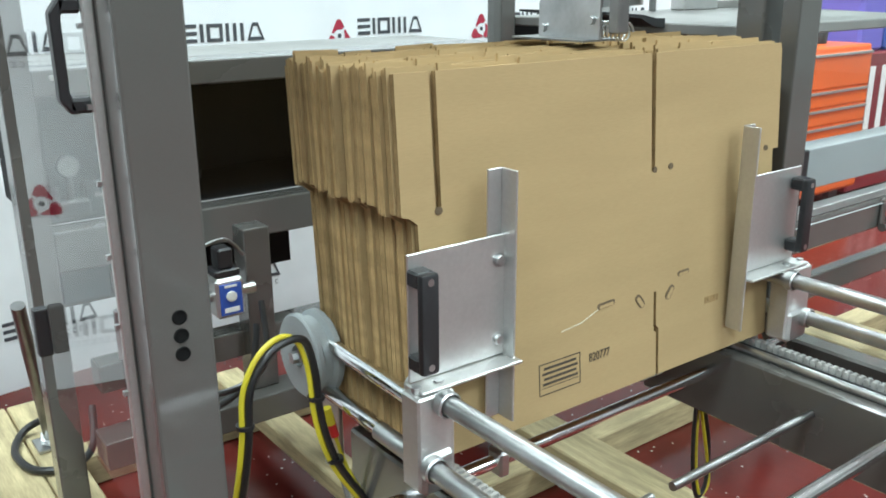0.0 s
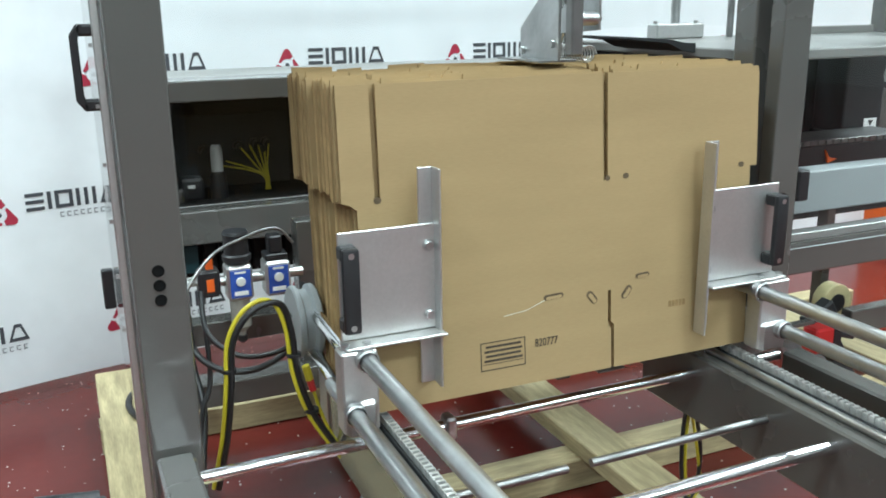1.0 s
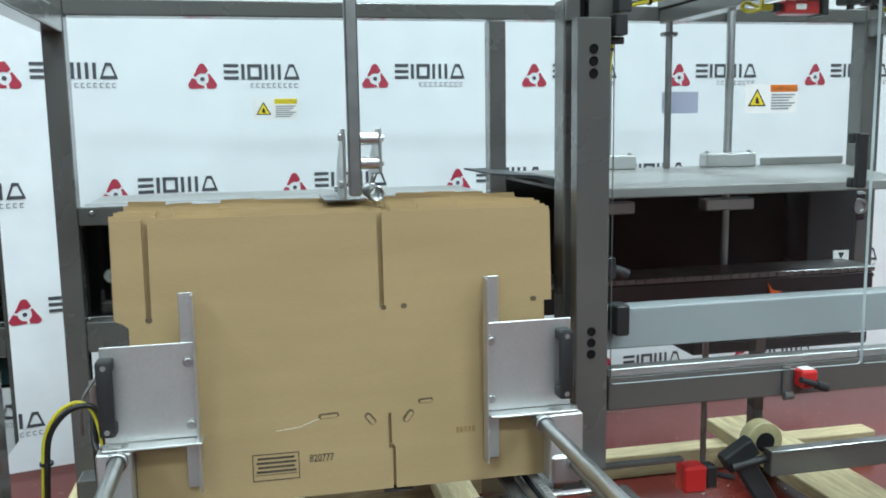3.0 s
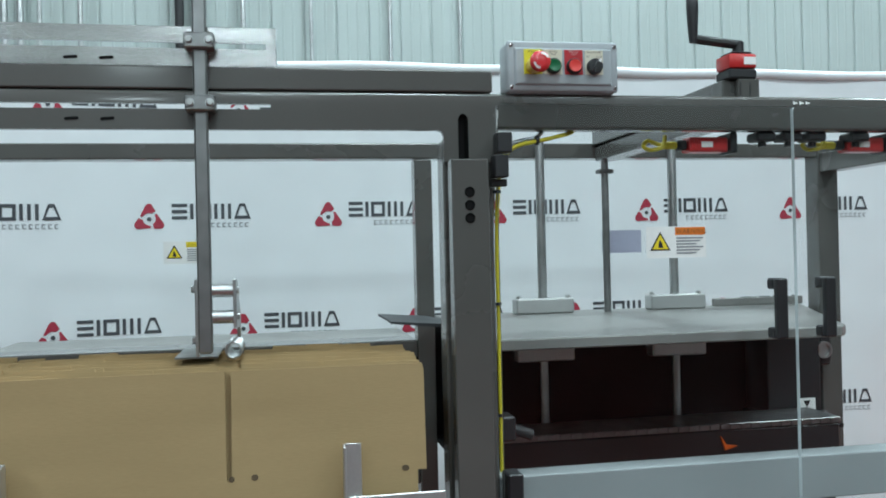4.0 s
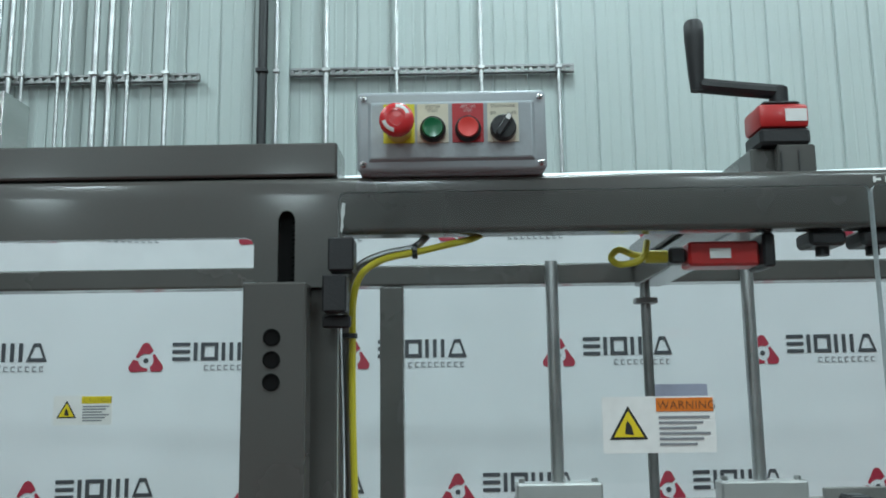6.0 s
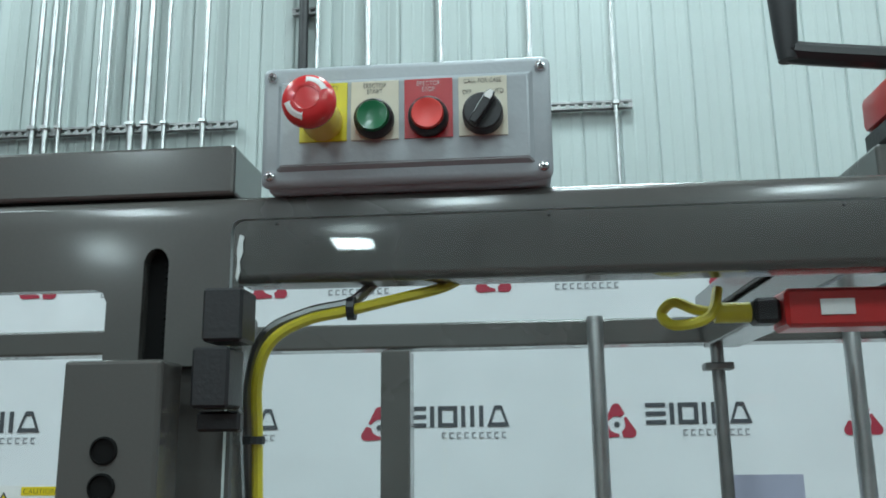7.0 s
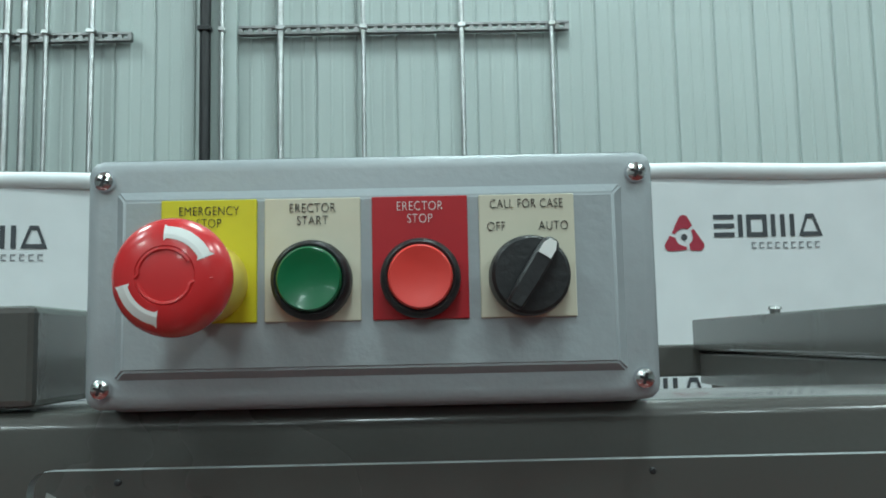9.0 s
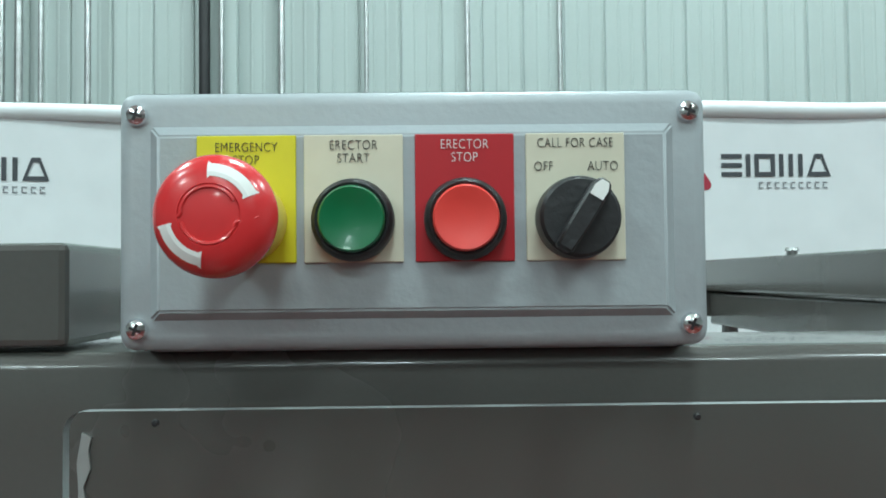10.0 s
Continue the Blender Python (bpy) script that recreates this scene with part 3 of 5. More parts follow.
for (x0, x1, hx) in ((1.6085, 2.226, 2.172), (2.229, 2.85, 2.278)):
    bm = B()
    plate(bm, rounded(x0, x1, 0.788, 1.6645, 0.008), "y", 0.974, 0.980)
    bm.normal_update()
    for f in bm.faces:
        f.material_index = 0 if f.normal.y < -0.5 else (1 if f.normal.y > 0.5 else 2)
    door = part("guard_door", bm, (ACRYLIC, PASS, ACR_EDGE), machine, "clear acrylic guard door with polished edges")
    door.visible_shadow = False
    bm = B()
    box(bm, hx - 0.012, hx + 0.012, 0.934, 0.950, 1.198, 1.318, 0.004, seg=2)
    for zz in (1.198, 1.296):
        box(bm, hx - 0.012, hx + 0.012, 0.950, 0.9735, zz, zz + 0.022, 0.003)
    part("handle", bm, BLACK, door, "black plastic pull handle")
    bm = B()
    box(bm, x0, x1, 0.987, 1.020, 0.800, 0.818, 0.002)
    part("door_track", bm, ALU, door, "bright aluminium lower track")
    for dx in (0.035, 0.24, 0.45):
        bm = B()
        lathe(bm, [(0.0014, 0.0), (0.0014, -0.0012), (0.0008, -0.0016)], (x0 + dx, 0.974, 1.6600), "y", 10)
        part("rivet", bm, BLACK, door)


# warning labels
def warning(x0, z1, y, w, h, head, word, parent):
    bm = B()
    box(bm, x0, x0 + w, y, y + 0.0006, z1 - h, z1)
    lab = part("safety_label", bm, WHITE, parent, "white safety label with a yellow triangle")
    bm = B()
    box(bm, x0 + 0.48 * w, x0 + 0.985 * w, y - 0.0006, y - 0.0002, z1 - 0.27 * h, z1 - 0.03 * h)
    part("label_header", bm, head, lab)
    lettering("label_word", word, x0 + 0.75 * w, y - 0.0009, z1 - 0.225 * h, 0.21 * h, BLACK_INK, lab)
    c = (x0 + 0.23 * w, z1 - 0.52 * h)
    for s, m, d in ((0.80, BLACK_INK, 0.0004), (0.62, SIGN_YEL, 0.0008)):
        bm = B()
        plate(bm, [(c[0] + s * h * 0.5 * math.sin(a), c[1] + s * h * 0.5 * math.cos(a) - 0.04 * h) for a in (0, 2.094, 4.189)], "y", y - d, y - d + 0.0003)
        part("triangle", bm, m, lab)
    bm = B()
    plate(bm, [(c[0] - 0.07 * h, c[1] - 0.14 * h), (c[0] + 0.09 * h, c[1] - 0.16 * h), (c[0] + 0.05 * h, c[1]), (c[0] - 0.02 * h, c[1] + 0.10 * h), (c[0] - 0.05 * h, c[1] + 0.02 * h)], "y", y - 0.0012, y - 0.0009)
    part("pictogram", bm, BLACK_INK, lab)
    bm = B()
    for k in range(6):
        box(bm, x0 + 0.50 * w, x0 + (0.95 - 0.06 * (k % 3)) * w, y - 0.0006, y - 0.0002, z1 - (0.395 + 0.095 * k) * h, z1 - (0.35 + 0.095 * k) * h)
    part("text_bar", bm, LOGO_MID, lab)


warning(1.905, 1.425, 0.9730, 0.126, 0.062, ORANGE, "WARNING", machine)
warning(2.50, 1.425, 0.9730, 0.126, 0.062, ORANGE, "WARNING", machine)
# rear acrylic guard with its caution label
rear = pane("rear_guard", 0.394, 1.581, 1.862, 1.867, 1.137, 1.654, machine, "clear acrylic rear guard")
warning(0.884, 1.431, 1.8608, 0.1265, 0.062, SIGN_YEL, "CAUTION", machine)
# acrylic side guard beside the first post
side = pane("side_guard", 0.286, 0.291, 1.05, 1.49, 0.60, 1.60, machine, "clear acrylic side guard door", ACRYLIC_SIDE)
bm = B()
box(bm, 0.262, 0.2855, 1.462, 1.482, 0.705, 0.790, 0.004, seg=2)
part("latch", bm, BLACK, side, "black plastic door latch")
bm = B()
box(bm, 0.282, 0.2955, 1.040, 1.0495, 0.16, 1.60, 0.002)
part("guard_edge", bm, ALU, side, "bright aluminium hinge edge")
bm = B()
for zz in (1.155, 1.266):
    box(bm, 0.258, 0.286, 1.052, 1.070, zz, zz + 0.018, 0.004)
plate(bm, [(0.262, 1.155), (0.270, 1.155), (0.262, 1.178), (0.262, 1.262), (0.270, 1.284), (0.262, 1.284), (0.250, 1.268), (0.250, 1.170)], "y", 1.052, 1.070, 0.002)
part("handle", bm, BLACK, side, "black plastic pull handle")

# rear acrylic guard of the right bay with the back of a label on it
rear2 = pane("rear_guard", 1.636, 2.863, 1.862, 1.867, 1.235, 1.654, machine, "clear acrylic rear guard")
bm = B()
box(bm, 2.152, 2.277, 1.8600, 1.8615, 1.371, 1.439)
part("label_back", bm, LABEL_BACK, rear2, "pale lilac back of a label")
# lower rail toward the outfeed
bm = B()
rod(bm, (2.115, 1.48, 0.30), (2.115, 1.48, 0.7345), 0.009)
part("hanger_rod", bm, DULL, machine, smooth=True)
tube("outfeed_rail", 2.22, 3.06, 1.30, 1.34, 0.380, 0.452)
tube("outfeed_hanger", 2.262, 2.294, 1.46, 1.50, 0.40, 0.7345)
# small switch box behind the second post
bm = B()
box(bm, 1.612, 1.66, 1.07, 1.13, 1.00, 1.05, 0.004)
rod(bm, (1.66, 1.10, 1.02), (1.70, 1.10, 1.005), 0.012)
part("sensor", bm, BLACK, machine, "black sensor with a short lever")
bm = B()
lathe(bm, [(0.006, 0), (0.006, -0.006), (0.004, -0.007)], (0.430, 1.85, 1.119), "y", 10)
part("bolt", bm, ZINC, machine)
for k in range(9):
    bm = B()
    box(bm, 0.276, 0.2815, 1.042, 1.048, 0.80 + 0.09 * k, 0.806 + 0.09 * k)
    part("hinge_screw", bm, ZINC, side)

# pale strip painted as door-edge glare, scrawled mark and black toggles under the beam
bm = B()
plate(bm, [(1.6095, 1.622), (1.6111, 1.618), (1.6135, 1.627), (1.6123, 1.634), (1.6151, 1.641), (1.6143, 1.648), (1.6155, 1.653), (1.6118, 1.655), (1.6098, 1.643), (1.6106, 1.632)], "y", 0.9836, 0.9846)
part("door_edge_glare", bm, ALU, machine, "painted glare strip at the guard door edge")
bm = B()
for k in range(3):
    box(bm, 2.236 + 0.014 * k, 2.245 + 0.014 * k, 0.9838, 0.9846, 1.6715, 1.6745)
    box(bm, 2.236 + 0.014 * k, 2.239 + 0.014 * k, 0.9836, 0.9845, 1.6695, 1.6765)
part("scrawled_mark", bm, WHITE, machine, "white scrawled paint mark")
for x in (2.185, 2.245, 2.300, 2.40):
    bm = B()
    box(bm, x - 0.022, x + 0.022, 0.999, 1.045, 1.598, 1.6165, 0.004)
    rod(bm, (x, 1.02, 1.588), (x, 1.02, 1.598), 0.008)
    part("door_catch", bm, BLACK, machine, "black door catch")


# ---- knocked-down cardboard cases ----
def blank_mesh(rnd):
    """A flat folded case of two plies; its four flaps end at slightly different heights."""
    bm = B()
    for ply, (y0, y1) in enumerate(((0.0, 0.0042), (0.0050, 0.0092))):
        w = rnd * rng.choice((-1, 1)) * rng.uniform(0.013, 0.022)

        def ragged(xa, xb):
            """The end of one flap from xa down to xb, cut or dented into uneven steps."""
            pts, x = [], xa
            lift = 1.188 + rnd * rng.uniform(-0.005, 0.006)
            while x > xb:
                nx = max(xb, x - rng.uniform(0.05, 0.16)) if rnd else xb
                if nx - xb < 0.02:
                    nx = xb
                h = lift + rnd * rng.uniform(-0.004, 0.006)
                pts += [(x - 0.0008, h), (nx + 0.0008, h + rnd * rng.uniform(-0.002, 0.002))]
                x = nx
            return pts

        outline = [(0.640, 0.645), (1.1165 + w, 0.645), (1.1165 + w, 0.722), (1.1095 + w, 0.728), (1.1095 + w, 0.795), (1.1160 + w, 0.795), (1.1160 + w, 0.735), (1.1225 + w, 0.728), (1.1225 + w, 0.645), (1.432, 0.645), (1.432, 1.0), (1.448, 1.0), (1.448, 1.176)]
        outline += ragged(1.446, 1.1095 + w) + [(1.1095 + w, 1.0), (1.1010 + w, 1.0)] + ragged(1.1010 + w, 0.6800 + w) + [(0.6800 + w, 1.0), (0.6705 + w, 1.0)] + ragged(0.6705 + w, 0.615)
        outline += [(0.615, 1.004), (0.628, 1.0), (0.640, 0.99)]
        plate(bm, outline, "y", y0, y1)
    bm.normal_update()
    for f in bm.faces:
        f.material_index = 0 if abs(f.normal.y) > 0.5 else 1
    me = bpy.data.meshes.new("cardboard_blank")
    bmesh.ops.translate(bm, verts=bm.verts, vec=(-1.04, 0, -0.645))
    bm.to_mesh(me)
    bm.free()
    me.materials.append(CARD)
    me.materials.append(EDGE)
    return me


rng = random.Random(7)
kinds = [blank_mesh(0.0)] + [blank_mesh(1.0) for k in range(9)]
front_blank = None
for k in range(28):
    ob = new("cardboard_blank", kinds[0 if k == 0 else 1 + rng.randrange(9)])
    j = 0 if k == 0 else 1
    ob.matrix_world = pose(1.04 + j * rng.uniform(-0.004, 0.004), 0.884 + 0.0103 * k, 0.645 + j * rng.uniform(-0.006, 0.006), -4.0 + j * rng.uniform(-0.25, 0.25), j * rng.uniform(-0.4, 0.4), -0.6)
    tagged(ob, "flat folded brown corrugated cardboard case standing on edge", "cardboard box", "stack of folded cases")
    ORIGIN[ob.name] = Vector((0, 0, 0))
    if k == 0:
        front_blank = ob


def on_blank(name, bm, material, label=""):
    me = bpy.data.meshes.new(name)
    bmesh.ops.translate(bm, verts=bm.verts, vec=(-1.04, 0, -0.645))
    bm.to_mesh(me)
    bm.free()
    me.materials.append(material)
    ob = new(name, me)
    ob.parent = front_blank
    if label:
        ob["label"] = label
    return ob


# flat ovals on the front case; recess shade is painted as brown
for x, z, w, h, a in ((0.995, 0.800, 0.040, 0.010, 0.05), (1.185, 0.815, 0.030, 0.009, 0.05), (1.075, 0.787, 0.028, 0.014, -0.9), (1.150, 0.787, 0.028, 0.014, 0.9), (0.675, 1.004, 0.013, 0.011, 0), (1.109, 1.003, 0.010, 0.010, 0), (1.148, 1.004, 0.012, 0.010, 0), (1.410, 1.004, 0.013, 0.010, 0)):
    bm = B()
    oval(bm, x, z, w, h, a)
    on_blank("punched_hole", bm, HOLE_SHADE, "dark punched hole in the cardboard")
    if w > 0.02:
        bm = B()
        oval(bm, x + 0.0008, z - 0.0016, 0.80 * w, 0.56 * h, a, -0.0011, -0.0004)
        on_blank("punched_flap", bm, CARD)
bm = B()
plate(bm, [(0.895, 0.7772), (0.940, 0.7815), (0.985, 0.7975), (0.985, 0.7988), (0.940, 0.7828), (0.895, 0.7780)], "y", -0.0006, 0.0002)
on_blank("scratch", bm, IVORY, "pale scuff line")
bm = B()
for x0, x1, z0, z1 in ((0.848, 0.936, 0.683, 0.6846), (0.848, 0.936, 0.7334, 0.735), (0.848, 0.8496, 0.683, 0.735), (0.9344, 0.936, 0.683, 0.735)):
    box(bm, x0, x1, -0.0006, 0.0002, z0, z1)
on_blank("stamp_frame", bm, INK, "printed rectangular certificate frame")
bm = B()
for k in range(4):
    box(bm, 0.858 - 0.003 * (k % 2), 0.927 + 0.003 * (k % 2), -0.0006, 0.0002, 0.724 - k * 0.0085, 0.728 - k * 0.0085)
box(bm, 0.853, 0.931, -0.0006, 0.0002, 0.694, 0.695)
on_blank("stamp_text_bar", bm, INK)
cu = bpy.data.curves.new("printed_number", "FONT")
cu.body, cu.size, cu.extrude = "820777", 0.021, 0.0003
cu.materials.append(INK)
num = new("printed_number", cu)
num.parent = front_blank
num.matrix_basis = Matrix.Translation((0.955 - 1.04, -0.0008, 0.712 - 0.645)) @ pose(0, 0, 0, 90, 0, 0) @ Matrix.Diagonal((0.75, 1, 1, 1))
bm = B()
for k in range(5):
    box(bm, 1.245 + k * 0.008, 1.251 + k * 0.008, -0.0006, 0.0002, 0.744, 0.756)
on_blank("printed_code_bar", bm, EDGE)


# ---- case guides that hold the stack ----
def bolt(parent, x, y, z, r=0.008):
    bm = B()
    lathe(bm, [(r * 1.3, 0), (r * 1.3, -0.0015), (r, -0.0016), (r, -0.006), (r * 0.8, -0.007)], (x, y, z), "y", 12)
    part("bolt", bm, ZINC, parent)


def pull_handle(parent, x, y, z0, z1, w=0.028, d=0.036):
    bm = B()
    box(bm, x - w / 2, x + w / 2, y - d, y - d + 0.014, z0, z1, 0.005, seg=2)
    box(bm, x - w / 2, x + w / 2, y - d + 0.01, y, z0, z0 + 0.022, 0.003)
    box(bm, x - w / 2, x + w / 2, y - d + 0.01, y, z1 - 0.022, z1, 0.003)
    h = part("handle", bm, BLACK, parent, "black plastic pull handle", True)
    for zz in (z0 + 0.011, z1 - 0.011):
        bm = B()
        rod(bm, (x, y - d - 0.0002, zz), (x, y - d + 0.004, zz), 0.005, seg=12)
        part("screw", bm, ZINC, h)


def guide(x_ang, xa0, xa1, px0, px1, hx, tilt, label, mirror):
    g = thing("case_guide", (x_ang, 0.87, 0.69), label, "guide plate", "case guides")
    # upright angle bar
    bm = B()
    box(bm, xa0, xa1, 0.8765, 0.8805, 0.69, 1.058, 0.001)
    xs = xa0 if mirror else xa1
    box(bm, xs - 0.002, xs + 0.002, 0.846, 0.8765, 0.69, 1.058, 0.001)
    part("angle_bar", bm, ALU, g, "upright aluminium angle bar")
    bm = B()
    box(bm, px0, px1, 0.868, 0.872, 0.790, 0.968, 0.0015)
    p = part("plate", bm, ALU, g, "flat brushed aluminium plate")
    bm = B()
    box(bm, px0 - 0.002, px1 + 0.006, 0.835, 0.876, 0.784, 0.789, 0.0015)
    part("ledge", bm, ALU, g)
    for zz in (0.932, 0.815):
        bolt(p, xa0 + 0.5 * (xa1 - xa0) if not mirror else xa0 + 0.012, 0.868, zz)
    pull_handle(g, hx, 0.868, 0.812, 0.950)
    return g


guide(0.74, 0.731, 0.756, 0.592, 0.757, 0.603, 0, "aluminium case guide plate with black handle against the cardboard stack", False)
guide(1.32, 1.300, 1.330, 1.306, 1.476, 1.456, 0, "aluminium case guide plate with black handle beside the grey post", True)


def carriage(x0, x1, label, up, lo):
    c = thing("guide_carriage", ((x0 + x1) / 2, 0.86, 0.64), label, "linear carriage", "guide carriages")
    bm = B()
    box(bm, x0, x1, 0.832, 0.872, 0.645, 0.783, 0.003)
    part("block", bm, ALU, c)
    bm = B()
    box(bm, x0 + 0.004, x1 - 0.004, 0.826, 0.878, 0.640, 0.70, 0.006)
    part("bearing", bm, ZINC, c)
    for q, z in ((up, 0.772), (lo, 0.684)):
        bm = B()
        rod(bm, (q, 0.95 if z < 0.7 else 0.9, z), (q, -0.30, z), 0.0135, seg=24)
        part("slide_rod", bm, ZINC, c, smooth=True)
        bm = B()
        lathe(bm, [(0.0185, 0), (0.0185, -0.012), (0.016, -0.014), (0.016, 0.002)], (q, 0.826, z), "y", 24)
        part("collar", bm, ZINC, c, smooth=True)
    for dx in (0.012, x1 - x0 - 0.012):
        bm = B()
        rod(bm, (x0 + dx, 0.852, 0.783), (x0 + dx, 0.852, 0.792), 0.007, seg=6)
        part("bolt", bm, ZINC, c)
    return c


carriage(0.580, 0.640, "zinc plated carriage on two long chrome slide rods", 0.618, 0.595)
carriage(1.420, 1.490, "zinc plated carriage on slide rods beside the chain rail", 1.405, 1.470)

# ---- magazine rails under the stack ----
rail = thing("case_magazine", (1.0, 0.5, 0.48), "grey steel magazine bed with chrome cross rods and two conveyor chains", "conveyor")
for x0, x1 in ((0.632, 0.692), (1.350, 1.432)):
    bm = B()
    box(bm, x0, x1, -0.35, 1.10, 0.47, 0.612, 0.004)
    part("side_beam", bm, PAINT, rail)
    xc, xr = (0.671, 0.646) if x0 < 1 else (1.411, 1.384)
    bm = B()
    box(bm, xc - 0.012, xc + 0.012, -0.35, 0.93, 0.612, 0.621, 0.001)
    part("chain_track", bm, DARK_GREY, rail)
    bm = B()
    rod(bm, (xr, -0.35, 0.619), (xr, 0.93, 0.619), 0.0075, seg=14)
    part("wear_rail", bm, ZINC, rail, "bright round wear rail", True)
    bm = B()
    n = 100
    for k in range(n):
        y = -0.34 + 1.26 * k / n
        for s in (-1, 1):
            box(bm, xc + s * 0.0062 - 0.0012, xc + s * 0.0062 + 0.0012, y, y + 0.0105, 0.6215, 0.6335)
        box(bm, xc - 0.0075, xc + 0.0075, y + 0.003, y + 0.0085, 0.6235, 0.6345)
    ch = part("chain", bm, CHAIN, rail, "bright roller chain")
    ch["kind"] = "stuff"
bm = B()
box(bm, 0.302, 0.362, -0.35, 0.975, 0.50, 0.600, 0.005)
part("outer_beam", bm, PAINT, rail)
bm = B()
box(bm, 1.575, 1.625, 0.55, 0.92, 0.45, 0.585, 0.005)
part("outer_beam", bm, PAINT, rail)
bm = B()
box(bm, 1.585, 1.622, 0.552, 0.59, 0.14, 0.45, 0.004)
part("leg", bm, PAINT, rail)
bm = B()
rod(bm, (0.362, 0.93, 0.572), (1.575, 0.93, 0.572), 0.0115, seg=24)
part("cross_rod", bm, CHROME, rail, smooth=True)
bm = B()
rod(bm, (0.362, 0.570, 0.580), (1.60, 0.570, 0.580), 0.0125, seg=24)
part("cross_rod", bm, CHROME, rail, smooth=True)
bm = B()
rod(bm, (0.362, 0.22, 0.580), (1.60, 0.22, 0.580), 0.0125, seg=24)
part("cross_rod", bm, CHROME, rail, smooth=True)
for a, b in ((0.972, 1.35), (0.362, 0.925)):
    bm = B()
    rod(bm, (a, 0.723, 0.561), (b, 0.723, 0.561), 0.0075, seg=16)
    part("short_rod", bm, DULL, rail, smooth=True)
bm = B()
box(bm, 0.792, 0.812, 0.912, 0.946, 0.548, 0.592, 0.004)
part("rod_clamp", bm, ZINC, rail)
bm = B()
box(bm, 1.10, 1.16, 0.90, 1.16, 0.628, 0.634, 0.002)
part("stack_rest", bm, PAINT, rail)

# ---- hold-down arm over the stack ----
arm = thing("hold_down_arm", (1.075, 0.95, 1.2), "steel hold-down arm clamped on slotted stainless bracket", "machine arm")
bm = B()
box(bm, 1.055, 1.079, 0.952, 0.976, 1.215, 2.15, 0.003)
part("upright_bar", bm, DULL, arm)
bm = B()
slot = 1.766
box(bm, 0.62, 1.197, 0.986, 0.990, slot + 0.005, 1.800)
box(bm, 0.62, 1.197, 0.986, 0.990, 1.7295, slot - 0.005)
box(bm, 0.62, 0.70, 0.986, 0.990, slot - 0.005, slot + 0.005)
box(bm, 1.182, 1.197, 0.986, 0.990, slot - 0.005, slot + 0.005)
box(bm, 1.1975, 1.2005, 0.986, 1.05, 1.7295, 1.800)
bracket = part("slotted_bracket", bm, STEEL, arm, "polished stainless bracket with a long slot")
for x in (0.845, 0.905):
    for z, y in ((slot - 0.020, 0.9855), (1.638, 0.9845)):
        bm = B()
        oval(bm, x, z - 0.004, 0.024, 0.0055, 0.08, y - 0.0006, y)
        part("oblong_hole", bm, HOLE, bracket, "dark oblong hole")
for zz in (slot, 1.656):
    bm = B()
    box(bm, 1.041, 1.093, 0.941, 0.982, zz - 0.014, zz + 0.014, 0.003)
    c = part("clamp", bm, DULL, arm)
    for dx in (-0.017, 0.017):
        bolt(c, 1.067 + dx, 0.941, zz, 0.006)
for x in (1.050, 1.118):
    bm = B()
    if x < 1.1:
        plate(bm, [(0.985, 1.345), (1.015, 1.345), (1.125, 1.262), (1.125, 1.205), (0.985, 1.205)], "x", x - 0.003, x + 0.003, 0.001)
    else:
        plate(bm, [(0.962, 1.345), (1.000, 1.345), (1.125, 1.275), (1.130, 1.222), (1.105, 1.212), (1.085, 1.250), (0.962, 1.258)], "x", x - 0.003, x + 0.003, 0.001)
    lp = part("latch_plate", bm, ZINC, arm)
for zz in (1.325, 1.278):
    bm = B()
    rod(bm, (1.079, 0.972, zz), (1.115, 0.972, zz), 0.012, seg=20)
    rod(bm, (1.1215, 0.972, zz), (1.126, 0.972, zz), 0.006, seg=6)
    part("latch_pin", bm, ZINC, arm, smooth=True)
for yy, zz in ((1.00, 1.328), (1.00, 1.235), (1.11, 1.22)):
    bm = B()
    rod(bm, (1.040, yy, zz), (1.047, yy, zz), 0.007, seg=6)
    part("bolt", bm, ZINC, arm)
bm = B()
sweep(bm, [(1.113 + 0.0145 * math.cos(k * 0.8), 0.985 + k * 0.0012, 1.2155 + 0.0145 * math.sin(k * 0.8)) for k in range(110)], 0.0018, 5, 2)
part("spring", bm, ZINC, arm, "bright coil spring")
bm = B()
plate(bm, [(1.010, 0.985), (1.085, 0.985), (1.085, 1.15), (1.010, 1.15)], "z", 1.2035, 1.2065)
part("shoe", bm, DULL, arm)


# ---- push-button station ----
FY = 0.968
station = thing("control_box", (1.742, 1.0, 1.684), "grey cast push-button station screwed to the grey beam", "control box")
bm = B()
box(bm, 1.6315, 1.8520, FY + 0.012, 1.035, 1.6855, 1.784, 0.008, seg=3)
part("body", bm, BOXGREY, station, smooth=True)
bm = B()
box(bm, 1.6305, 1.8530, FY, FY + 0.0115, 1.6872, 1.7848, 0.006, seg=3)
lid = part("lid", bm, BOXGREY, station, smooth=True)
# raised middle of the lid with sloping sides
bm = B()
x0, x1, z0, z1 = 1.6425, 1.8405, 1.6980, 1.7720
lo = [bm.verts.new(p) for p in ((x0, FY + 0.001, z0), (x1, FY + 0.001, z0), (x1, FY + 0.001, z1), (x0, FY + 0.001, z1))]
s = 0.0050
hi = [bm.verts.new(p) for p in ((x0 + s, FY - 0.0045, z0 + s * 0.8), (x1 - s, FY - 0.0045, z0 + s * 0.8), (x1 - s, FY - 0.0045, z1 - s), (x0 + s, FY - 0.0045, z1 - s))]
